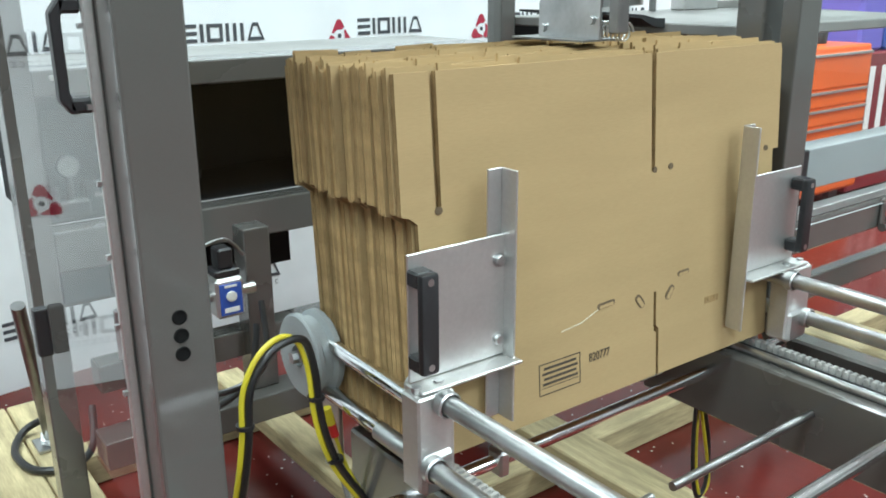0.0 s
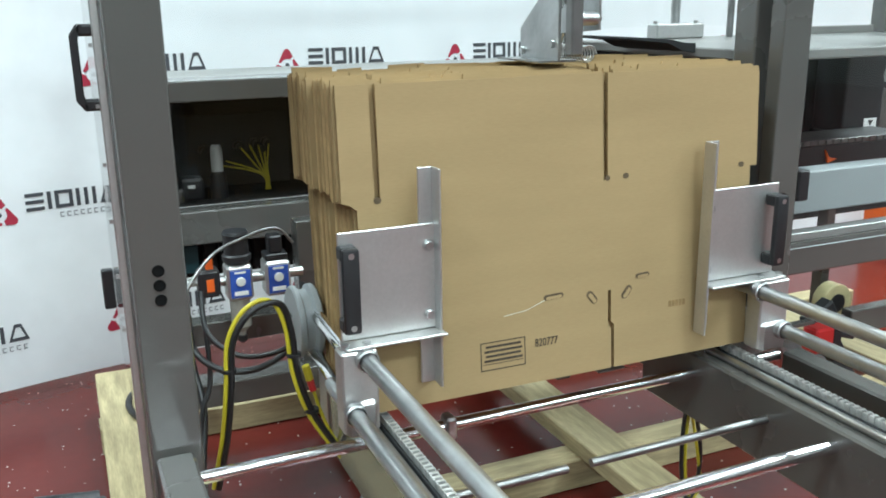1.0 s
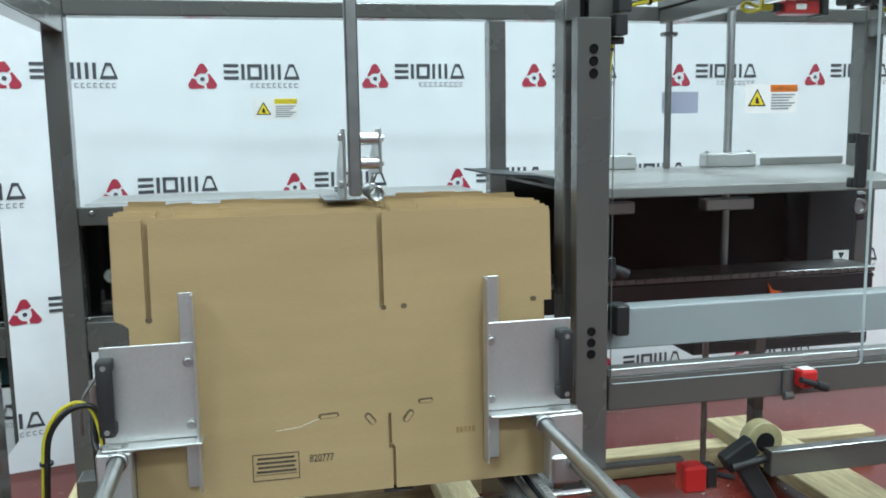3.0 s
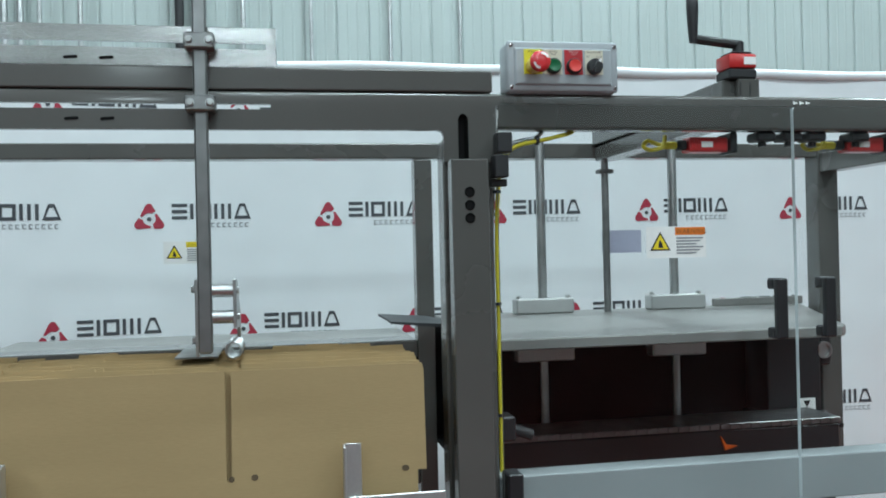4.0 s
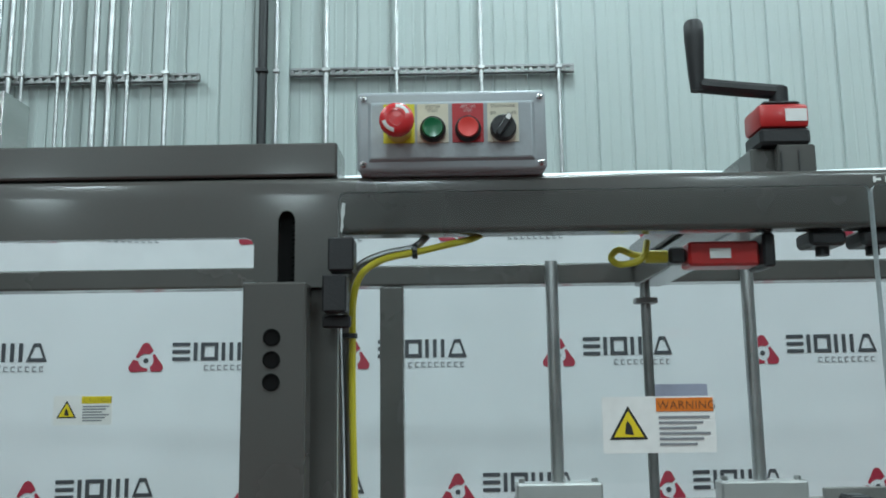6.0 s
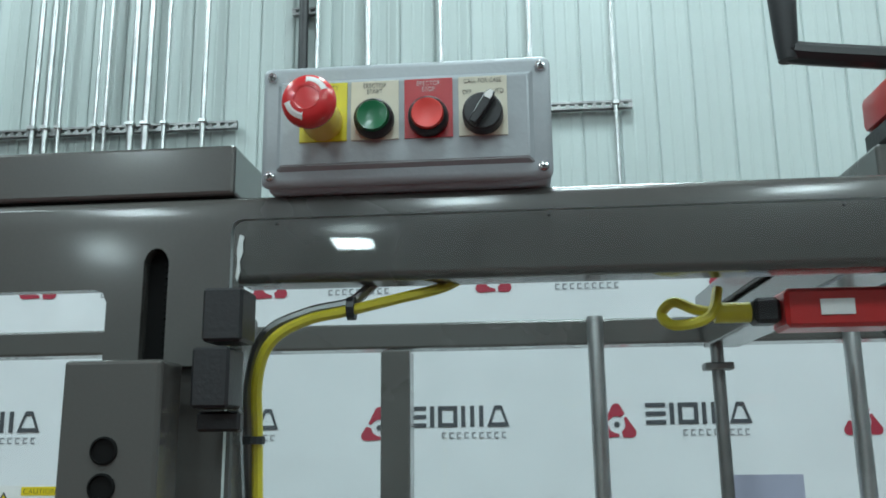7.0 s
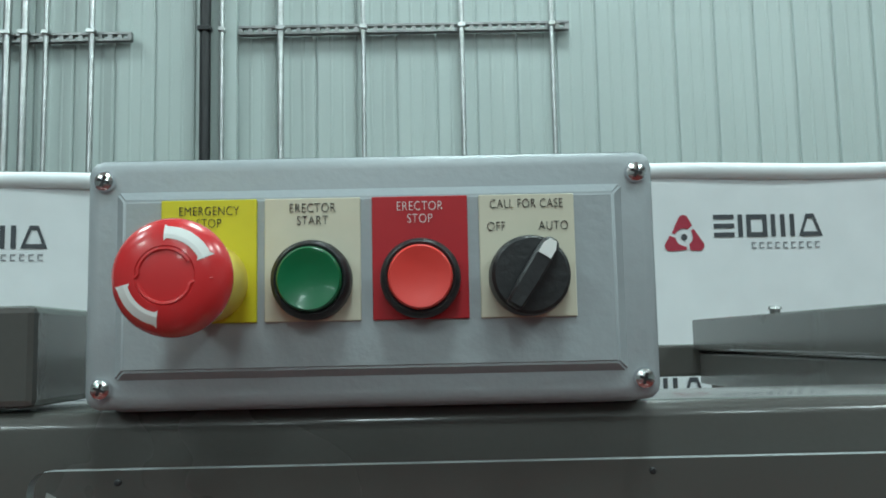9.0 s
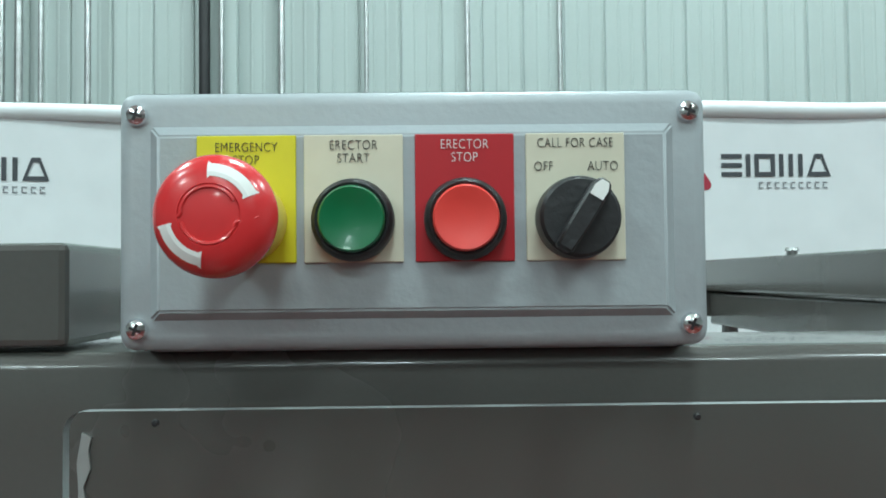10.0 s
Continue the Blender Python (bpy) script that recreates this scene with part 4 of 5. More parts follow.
fs = [bm.faces.new(hi)] + [bm.faces.new((lo[i], lo[(i + 1) % 4], hi[(i + 1) % 4], hi[i])) for i in range(4)]
bmesh.ops.recalc_face_normals(bm, faces=fs)
bmesh.ops.bevel(bm, geom=[e for e in bm.edges if len(e.link_faces) == 2], offset=0.0008, segments=2, affect="EDGES")
part("raised_panel", bm, BOXGREY, lid, smooth=True)
PY = FY - 0.0045
for x, z in ((1.6385, 1.7755), (1.8455, 1.7755), (1.6385, 1.6955), (1.8455, 1.6955)):
    bm = B()
    lathe(bm, [(0.0042, 0.001), (0.0042, -0.0006), (0.0036, -0.0020), (0.0018, -0.0026), (0.0003, -0.0027)], (x, FY, z), "y", 24)
    sc = part("screw", bm, CHROME, lid, "bright cross-head screw", True)
    bm = B()
    m = Matrix.Translation((x, 0, z)) @ pose(0, 0, 0, 0, 20, 0) @ Matrix.Translation((-x, 0, -z))
    box(bm, x - 0.0023, x + 0.0023, FY - 0.0030, FY - 0.0022, z - 0.0005, z + 0.0005, m=m)
    box(bm, x - 0.0005, x + 0.0005, FY - 0.00305, FY - 0.0022, z - 0.0023, z + 0.0023, m=m)
    part("screw_recess", bm, BLACK, lid)
PX = [1.6620, 1.7015, 1.7425, 1.7835]
PW, PT, PB = 0.0366, 1.7668, 1.7196
BZ = 1.7350
plates = []
for x, m, nm in zip(PX, (YEL_PLATE, IVORY, RED_PLATE, IVORY), ("yellow", "ivory", "red", "ivory")):
    bm = B()
    box(bm, x, x + PW, PY - 0.0011, PY, PB, PT, 0.0003)
    plates.append(part("legend_plate", bm, m, station, nm + " engraved legend plate"))
TS = 0.0051
TY = PY - 0.0013
lettering("legend", "EMERGENCY\nSTOP", PX[0] + PW / 2, TY, 1.7608, TS * 0.98, BLACK_INK, plates[0], squeeze=0.78)
lettering("legend", "ERECTOR\nSTART", PX[1] + PW / 2, TY, 1.7613, TS, BLACK_INK, plates[1], squeeze=0.78)
lettering("legend", "ERECTOR\nSTOP", PX[2] + PW / 2, TY, 1.7613, TS, WHITE, plates[2], squeeze=0.78)
lettering("legend", "CALL FOR CASE", PX[3] + PW / 2, TY, 1.7615, TS, BLACK_INK, plates[3], squeeze=0.74)
lettering("legend", "OFF", PX[3] + 0.0065, TY, 1.7528, TS, BLACK_INK, plates[3], squeeze=0.78)
lettering("legend", "AUTO", PX[3] + 0.0285, TY, 1.7528, TS, BLACK_INK, plates[3], squeeze=0.78)
# emergency stop
ex = PX[0] + PW / 2
HY, HZ = PY - 0.004, BZ - 0.0013
bm = B()
lathe(bm, [(0.0150, 0), (0.0150, -0.012), (0.0140, -0.026), (0.0120, -0.040)], (ex, PY - 0.001, BZ), "y", 40)
es = part("emergency_stop", bm, YEL_RING, station, "red mushroom emergency stop on a yellow collar", True)
bm = B()
prof = [(0.0120, -0.034), (0.0172, -0.0355), (0.0190, -0.038), (0.0197, -0.0415), (0.0195, -0.0440), (0.0183, -0.0470), (0.0163, -0.0494), (0.0134, -0.0508), (0.0098, -0.0514), (0.0093, -0.0509), (0.0060, -0.0512), (0.0004, -0.0514)]
lathe(bm, prof, (ex, HY, HZ), "y", 56)
part("mushroom_head", bm, RED_HEAD, es, smooth=True)


for base in (30, 195):
    bm = B()
    sweep(bm, [(ex + 0.0088 * math.cos(radians(base + 150 * k / 12)), HY - 0.0510, HZ + 0.0088 * math.sin(radians(base + 150 * k / 12))) for k in range(13)] + [(ex + 0.0150 * math.cos(radians(base + 162)), HY - 0.0496, HZ + 0.0150 * math.sin(radians(base + 162)))], 0.0007, 6, 2)
    part("moulded_ridge", bm, RED_HEAD, es, smooth=True)


def dome(r):
    pts = [(q, w) for q, w in prof[3:9]]
    for (q0, w0), (q1, w1) in zip(pts, pts[1:]):
        if q1 <= r <= q0:
            t = (r - q0) / (q1 - q0)
            return w0 + (w1 - w0) * t
    return -0.0514


for base in (24, 192):
    bm = B()
    n = 16
    cols = []
    for k in range(n + 1):
        a = radians(base + 68 * k / n)
        flare = 0.0008 if k in (0, n) else 0.0
        inner, outer = 0.0120 - flare, 0.0160 + flare
        cols.append([bm.verts.new((ex + r * math.cos(a), HY + dome(r) - 0.00025, HZ + r * math.sin(a))) for r in (inner, 0.0134, 0.0148, outer)])
    a = radians(base - 9)
    for c0, c1 in zip(cols, cols[1:]):
        for i in range(3):
            bm.faces.new((c0[i], c0[i + 1], c1[i + 1], c1[i]))
    bmesh.ops.recalc_face_normals(bm, faces=bm.faces)
    part("turn_arrow", bm, WHITE, es, "white curved turn arrow")
# push buttons
for x, m, nm in ((PX[1] + PW / 2, GREEN, "green"), (PX[2] + PW / 2, RED_CAP, "red")):
    bm = B()
    lathe(bm, [(0.0152, 0), (0.0152, -0.004), (0.0146, -0.0080), (0.0132, -0.0095), (0.0124, -0.0092), (0.0124, -0.006)], (x, PY - 0.001, BZ), "y", 48)
    b = part("push_button", bm, BLACK, station, nm + " push button with black bezel", True)
    bm = B()
    lathe(bm, [(0.0120, -0.005), (0.0120, -0.0112), (0.0113, -0.0122), (0.0100, -0.0120), (0.0070, -0.0113), (0.0035, -0.0109), (0.0003, -0.0108)], (x, PY - 0.001, BZ), "y", 48)
    part("cap", bm, m, b, smooth=True)
# selector
x = PX[3] + PW / 2
bm = B()
lathe(bm, [(0.0152, 0), (0.0152, -0.006), (0.0146, -0.0105), (0.0134, -0.0118), (0.0003, -0.0120)], (x, PY - 0.001, BZ), "y", 48)
sel = part("selector_switch", bm, BLACK, station, "black rotary selector turned to auto", True)
bm = B()
m = Matrix.Translation((x, 0, BZ)) @ pose(0, 0, 0, 0, 32, 0) @ Matrix.Translation((-x, 0, -BZ))
plate(bm, [(x - 0.0030, BZ - 0.0140), (x + 0.0030, BZ - 0.0140), (x + 0.0036, BZ - 0.004), (x + 0.0036, BZ + 0.011), (x + 0.0022, BZ + 0.0143), (x - 0.0022, BZ + 0.0143), (x - 0.0036, BZ + 0.011), (x - 0.0036, BZ - 0.004)], "y", PY - 0.0215, PY - 0.012, 0.0009)
bmesh.ops.transform(bm, matrix=m, verts=bm.verts)
part("knob_bar", bm, BLACK, sel, smooth=True)
bm = B()
plate(bm, [(x - 0.0026, BZ + 0.0072), (x + 0.0026, BZ + 0.0072), (x + 0.0026, BZ + 0.0110), (x + 0.0014, BZ + 0.0136), (x - 0.0014, BZ + 0.0136), (x - 0.0026, BZ + 0.0110)], "y", PY - 0.0219, PY - 0.0214)
bmesh.ops.transform(bm, matrix=m, verts=bm.verts)
part("pointer", bm, WHITE, sel, "white pointer mark")

# ---- crank with counter on the top beam ----
crank = thing("hand_crank", (2.178, 1.08, 1.684), "black hand crank on red position counter", "hand crank", "hand cranks")
bm = B()
box(bm, 2.150, 2.198, 1.045, 1.0605, 1.6865, 1.7340, 0.002)
part("bracket", bm, PAINT, crank)
bm = B()
box(bm, 2.130, 2.194, 1.045, 1.105, 1.7345, 1.7560, 0.004)
part("counter_base", bm, BLACK, crank)
bm = B()
box(bm, 2.138, 2.186, 1.05, 1.10, 1.7880, 1.7930, 0.003)
part("counter_top", bm, BLACK, crank)
bm = B()
box(bm, 2.130, 2.194, 1.045, 1.105, 1.7565, 1.7880, 0.006, seg=2)
cnt = part("counter", bm, RED, crank, "red position counter", True)
bm = B()
box(bm, 2.163, 2.190, 1.0435, 1.0445, 1.7640, 1.7800)
part("counter_window", bm, WHITE, cnt)
bm = B()
rod(bm, (2.168, 1.075, 1.7920), (2.168, 1.075, 1.8170), 0.012)
sweep(bm, [(2.173, 1.075, 1.8120), (2.138, 1.072, 1.8140), (2.068, 1.067, 1.8200), (2.062, 1.065, 1.8240)], 0.010, 10, 5)
part("crank_arm", bm, BLACK, crank, smooth=True)
bm = B()
lathe(bm, [(0.008, 0), (0.010, 0.02), (0.0125, 0.07), (0.0125, 0.09), (0.010, 0.095)], (2.060, 1.065, 1.8120), "z", 20)
part("crank_grip", bm, BLACK, crank, smooth=True)
# writing on the bracket and beam
for k in range(2):
    bm = B()
    box(bm, 2.153 + 0.022 * k, 2.155 + 0.022 * k, 1.0434, 1.0444, 1.686, 1.7260)
    part("marker_stroke", bm, BLACK_INK, crank)

crank2 = thing("hand_crank", (0.20, 0.80, 0.5), "black hand crank on red position counter", "hand crank", "hand cranks")
bm = B()
box(bm, 0.245, 0.304, 0.78, 0.84, 0.50, 0.56, 0.006)
part("counter", bm, RED, crank2)
bm = B()
sweep(bm, [(0.245, 0.81, 0.53), (0.222, 0.81, 0.54), (0.215, 0.80, 0.60), (0.212, 0.80, 0.645)], 0.009, 10, 5)
rod(bm, (0.212, 0.80, 0.645), (0.13, 0.80, 0.655), 0.012)
part("crank_arm", bm, BLACK, crank2, smooth=True)

# ---- cables beside the second post ----
cab = thing("cable_run", (1.62, 0.95, 1.2), "yellow and grey cables clipped down the post", "cable")
bm = B()
sweep(bm, [(1.785, 1.03, 1.628), (1.766, 1.01, 1.614), (1.730, 1.0, 1.604), (1.694, 1.0, 1.596), (1.660, 1.0, 1.589), (1.634, 1.0, 1.573), (1.623, 1.005, 1.545), (1.620, 1.02, 1.50), (1.619, 1.035, 1.40), (1.622, 1.045, 1.25), (1.622, 1.045, 1.1), (1.622, 1.045, 0.97), (1.622, 1.045, 0.83)], 0.0043, 8, 8)
part("yellow_cable", bm, YELLOW, cab, smooth=True)
bm = B()
sweep(bm, [(1.712, 1.02, 1.622), (1.706, 1.01, 1.613), (1.692, 1.008, 1.603), (1.660, 1.01, 1.597), (1.628, 1.01, 1.582), (1.6145, 1.015, 1.55), (1.6115, 1.025, 1.50), (1.6115, 1.062, 1.30), (1.6115, 1.062, 0.90)], 0.0043, 8, 8)
part("grey_cable", bm, DULL, cab, smooth=True)
for x, y, z in ((1.696, 1.002, 1.598), (1.617, 1.020, 1.50), (1.620, 1.045, 1.28), (1.620, 1.045, 1.06)):
    bm = B()
    lathe(bm, [(0.009, -0.003), (0.009, 0.003)], (x, y, z), "z" if z < 1.55 else "x", 12)
    part("cable_tie", bm, BLACK, cab)
for name, x0, x1, y0, y1, z0, z1 in (("hinge_block", 1.601, 1.630, 0.940, 0.9735, 1.568, 1.606), ("hinge_block", 1.595, 1.622, 0.940, 0.9735, 1.522, 1.564), ("hinge_plate", 1.592, 1.624, 0.962, 0.9735, 1.506, 1.5205)):
    bm = B()
    box(bm, x0, x1, y0, y1, z0, z1, 0.002)
    part(name, bm, BLACK, machine)

# red interlock switches under the beam
for x in (2.07, 2.43):
    sw = thing("interlock_switch", (x, 1.05, 1.59), "red interlock switch with yellow cable under the beam", "safety switch", "interlock switches")
    bm = B()
    box(bm, x - 0.045, x + 0.04, 1.02, 1.06, 1.578, 1.608, 0.003)
    part("body", bm, RED, sw)
    bm = B()
    box(bm, x + 0.041, x + 0.056, 1.01, 1.07, 1.575, 1.6165, 0.003)
    box(bm, x - 0.066, x - 0.046, 1.028, 1.052, 1.583, 1.603, 0.003)
    part("head", bm, BLACK, sw)
    bm = B()
    box(bm, x - 0.02, x + 0.005, 1.0185, 1.0195, 1.587, 1.599)
    part("label", bm, WHITE, sw)
    bm = B()
    rod(bm, (x - 0.067, 1.04, 1.593), (x - 0.094, 1.04, 1.593), 0.008)
    sweep(bm, [(x - 0.090, 1.04, 1.593), (x - 0.108, 1.04, 1.596), (x - 0.124, 1.045, 1.603), (x - 0.133, 1.05, 1.594), (x - 0.124, 1.04, 1.584), (x - 0.100, 1.03, 1.589), (x - 0.090, 1.04, 1.612)], 0.0042, 8, 6)
    part("cable", bm, YELLOW, sw, smooth=True)
estop = thing("stop_switch", (2.075, 0.96, 0.74), "red switch with black lever bolted on the lower grey beam", "safety switch")
bm = B()
box(bm, 2.057, 2.097, 0.948, 0.9845, 0.748, 0.790, 0.006, seg=2)
body = part("body", bm, RED, estop)
bm = B()
box(bm, 2.062, 2.090, 0.954, 0.980, 0.7902, 0.792, 0.0008)
part("lid", bm, CERAM, body, "pale lid")
bm = B()
rod(bm, (2.045, 0.938, 0.775), (2.085, 0.938, 0.760), 0.007)
rod(bm, (2.085, 0.938, 0.760), (2.112, 0.938, 0.750), 0.010)
box(bm, 2.062, 2.078, 0.938, 0.9475, 0.760, 0.772, 0.002)
part("lever", bm, BLACK, estop)
bm = B()
box(bm, 2.028, 2.048, 0.975, 0.9845, 0.728, 0.796, 0.003)
rod(bm, (2.028, 0.972, 0.728), (2.048, 0.972, 0.728), 0.010)
part("bracket", bm, PAINT, estop, "bent grey bracket")


# ---- air regulators, hoses and pulley in the left bay ----
frl = thing("air_regulator", (0.60, 1.62, 0.62), "grey air regulator pair with blue faces and black knobs", "air regulator")
for x in (0.565, 0.655):
    bm = B()
    box(bm, x - 0.03, x + 0.03, 1.595, 1.655, 0.64, 0.725, 0.006)
    body = part("body", bm, ALU, frl)
    bm = B()
    box(bm, x - 0.024, x + 0.024, 1.5925, 1.5945, 0.648, 0.715, 0.001)
    part("blue_face", bm, BLUE, body)
    bm = B()
    lathe(bm, [(0.011, 0), (0.011, -0.004), (0.009, -0.005)], (x, 1.592, 0.688), "y", 20)
    part("gauge", bm, CERAM, body)
    bm = B()
    if x < 0.6:
        lathe(bm, [(0.027, 0), (0.034, 0.008), (0.034, 0.020), (0.029, 0.024), (0.029, 0.068), (0.031, 0.070), (0.028, 0.078)], (x, 1.625, 0.726), "z", 24)
    else:
        box(bm, x - 0.027, x + 0.027, 1.60, 1.65, 0.726, 0.742, 0.003)
        box(bm, x - 0.016, x + 0.016, 1.605, 1.645, 0.742, 0.785, 0.004)
    part("knob", bm, BLACK, frl, smooth=True)
    for w, z0, z1 in ((0.016, 0.654, 0.664), (0.013, 0.707, 0.712)):
        bm = B()
        box(bm, x - w, x + w, 1.5915, 1.5924, z0, z1)
        part("print", bm, WHITE, body, "white print on the blue face")
bm = B()
lathe(bm, [(0.024, 0), (0.024, -0.07), (0.010, -0.085), (0.008, -0.10)], (0.565, 1.625, 0.64), "z", 20)
part("bowl", bm, BOWL, frl, smooth=True)
bm = B()
lathe(bm, [(0.012, 0), (0.012, -0.012), (0.006, -0.020)], (0.565, 1.625, 0.545), "z", 14)
part("drain", bm, BLACK, frl, smooth=True)
bm = B()
box(bm, 0.47, 0.52, 1.60, 1.65, 0.655, 0.72, 0.006)
part("valve", bm, BLACK, frl)
for z0, z1 in ((0.67, 0.70), (0.725, 0.75)):
    bm = B()
    box(bm, 0.488, 0.505, 1.5975, 1.5995, z0, z1)
    part("orange_tab", bm, ORANGE_PAINT, frl)
bm = B()
rod(bm, (0.52, 1.625, 0.685), (0.72, 1.625, 0.685), 0.012)
rod(bm, (0.44, 1.625, 0.60), (0.44, 1.625, 0.70), 0.010)
rod(bm, (0.44, 1.625, 0.69), (0.47, 1.625, 0.69), 0.009)
part("fittings", bm, ZINC, frl, smooth=True)


def hose(name, pts, r, m, label, cat="hose"):
    bm = B()
    sweep(bm, pts, r, 10, 8)
    return solid(name, bm, m, label, cat, at=pts[0], smooth=True)


hose("air_hose", [(0.44, 1.62, 0.60), (0.44, 1.60, 0.50), (0.45, 1.55, 0.40), (0.43, 1.50, 0.28), (0.42, 1.45, 0.20)], 0.008, RUBBER, "black rubber air hose hanging from the regulator")
hose("air_hose", [(0.47, 1.58, 0.68), (0.47, 1.52, 0.60), (0.53, 1.48, 0.55), (0.62, 1.48, 0.545), (0.68, 1.50, 0.58), (0.70, 1.55, 0.68)], 0.0065, RUBBER, "looped black rubber air hose beside the pulley")
hose("air_tube", [(0.42, 1.55, 0.58), (0.43, 1.55, 0.68), (0.50, 1.58, 0.76), (0.58, 1.60, 0.79), (0.66, 1.62, 0.80), (0.70, 1.62, 0.76)], 0.004, DULL, "thin grey air tube over the regulators")
hose("air_hose", [(0.44, 1.60, 0.62), (0.445, 1.57, 0.54), (0.50, 1.53, 0.50), (0.58, 1.52, 0.495), (0.66, 1.54, 0.53), (0.70, 1.58, 0.62)], 0.0075, RUBBER, "black rubber air hose in a low loop under the regulators")
hose("air_hose", [(0.47, 1.60, 0.655), (0.475, 1.58, 0.56), (0.47, 1.56, 0.46), (0.445, 1.54, 0.40), (0.43, 1.52, 0.30)], 0.006, RUBBER, "thin black rubber hose hanging beside the rear post")
hose("ground_wire", [(0.54, 1.35, 0.22), (0.60, 1.30, 0.16), (0.70, 1.28, 0.17), (0.76, 1.32, 0.24), (0.77, 1.38, 0.34)], 0.006, DULL, "grey wire sagging above the floor", "cable")
# loop of yellow and black cable
for dx, dy, r, m, lab in ((0.0, 0.0, 0.0042, YELLOW, "yellow cable looped over beside the pulley"), (0.0085, -0.005, 0.0058, RUBBER, "black cable looped over beside the pulley")):
    hose("looped_cable", [(0.405 + dx, 1.12 + dy, 0.44), (0.425 + dx, 1.09 + dy, 0.555), (0.436 + dx, 1.07 + dy, 0.66), (0.444 + dx, 1.07 + dy, 0.74), (0.470 + dx * 0.7, 1.07 + dy, 0.790 - dx), (0.507, 1.07 + dy, 0.811 - dx), (0.534 + dx, 1.07 + dy, 0.796 + 0.3 * dx), (0.549 + dx, 1.07 + dy, 0.745), (0.556 + dx, 1.07 + dy, 0.665), (0.578 + dx, 1.07 + dy, 0.585), (0.612 + dx, 1.06 + dy, 0.520), (0.655 + dx, 1.05 + dy, 0.455)], r, m, lab, "cable")
for x, y, z in ((0.440, 1.07, 0.69), (0.556, 1.07, 0.70), (0.583, 1.07, 0.585)):
    bm = B()
    lathe(bm, [(0.0135, -0.003), (0.0135, 0.003)], (x + 0.004, y, z), "z", 12)
    solid("cable_tie", bm, BLACK, "black plastic tie round the looped cables", "cable tie", at=(x, y, z), group="ties on the looped cable")
pul = thing("pulley", (0.61, 1.2, 0.60), "grey plastic grooved pulley wheel on steel bracket", "pulley")
bm = B()
lathe(bm, [(0.066, 0.026), (0.069, 0.023), (0.069, 0.014), (0.060, 0.009), (0.060, -0.005), (0.069, -0.010), (0.069, -0.017), (0.066, -0.020), (0.018, -0.022), (0.018, 0.028)], (0.604, 1.168, 0.726), "x", 48)
part("wheel", bm, PAINT_L, pul, smooth=True)
bm = B()
lathe(bm, [(0.010, -0.034), (0.010, -0.023), (0.006, -0.023)], (0.604, 1.168, 0.726), "x", 6)
part("bolt", bm, ZINC, pul)
bm = B()
rod(bm, (0.585, 1.168, 0.726), (0.655, 1.168, 0.726), 0.010)
box(bm, 0.636, 0.644, 1.140, 1.195, 0.50, 0.735, 0.002)
part("bracket", bm, ZINC, pul)
for a, b, z in ((1.15, 0.874, 0.752), (1.15, 0.874, 0.668)):
    bm = B()
    rod(bm, (0.618, a, z), (0.612, b, z), 0.0125)
    part("tie_rod", bm, CHROME, pul, smooth=True)
gl = thing("cable_gland", (0.64, 1.05, 0.52), "yellow and red cable connector", "connector")
bm = B()
rod(bm, (0.584, 1.085, 0.668), (0.590, 1.083, 0.640), 0.0075)
part("yellow_nut", bm, YELLOW, gl, smooth=True)
bm = B()
rod(bm, (0.590, 1.083, 0.640), (0.595, 1.081, 0.618), 0.0068)
part("red_body", bm, RED, gl, smooth=True)

hose("sensor_lead", [(0.596, 1.081, 0.615), (0.606, 1.078, 0.575), (0.624, 1.07, 0.525), (0.650, 1.06, 0.480)], 0.0032, YELLOW, "thin yellow lead below the connector", "cable")
# things in the dark compartment
ga = thing("pressure_gauge", (0.452, 1.87, 0.8305), "round white pressure gauge in the dark compartment", "gauge")
bm = B()
lathe(bm, [(0.022, 0.018), (0.0235, 0.0), (0.022, -0.004), (0.0195, -0.004), (0.0195, -0.001)], (0.452, 1.86, 0.942), "y", 28)
part("case", bm, ZINC, ga, smooth=True)
bm = B()
lathe(bm, [(0.0193, 0), (0.0193, -0.0015)], (0.452, 1.858, 0.942), "y", 28)
part("dial", bm, CERAM, ga)
bm = B()
box(bm, 0.4512, 0.4528, 1.8555, 1.8562, 0.938, 0.956)
part("needle", bm, BLACK_INK, ga)
bm = B()
rod(bm, (0.452, 1.872, 0.8306), (0.452, 1.872, 0.920), 0.008)
part("stem", bm, DULL, ga)
bm = B()
box(bm, 0.415, 0.490, 1.855, 1.890, 0.8306, 0.868, 0.006)
rod(bm, (0.422, 1.866, 0.866), (0.422, 1.866, 0.900), 0.006)
part("manifold", bm, DULL, ga, "dull metal manifold")
vac = thing("vacuum_valve", (0.57, 1.90, 0.831), "black vacuum valve with pale filter cup", "valve")
bm = B()
box(bm, 0.486, 0.545, 1.875, 1.935, 0.8306, 0.894, 0.010, seg=2)
part("pilot", bm, BLACK, vac)
bm = B()
box(bm, 0.503, 0.521, 1.8735, 1.8745, 0.866, 0.875)
part("sticker", bm, WHITE, vac)
bm = B()
lathe(bm, [(0.024, 0), (0.024, 0.05), (0.018, 0.072)], (0.586, 1.90, 0.8306), "z", 20)
part("body", bm, BLACK, vac, smooth=True)
bm = B()
lathe(bm, [(0.0155, 0), (0.0165, 0.055), (0.012, 0.070)], (0.586, 1.90, 0.903), "z", 20)
part("cup", bm, CERAM, vac, smooth=True)
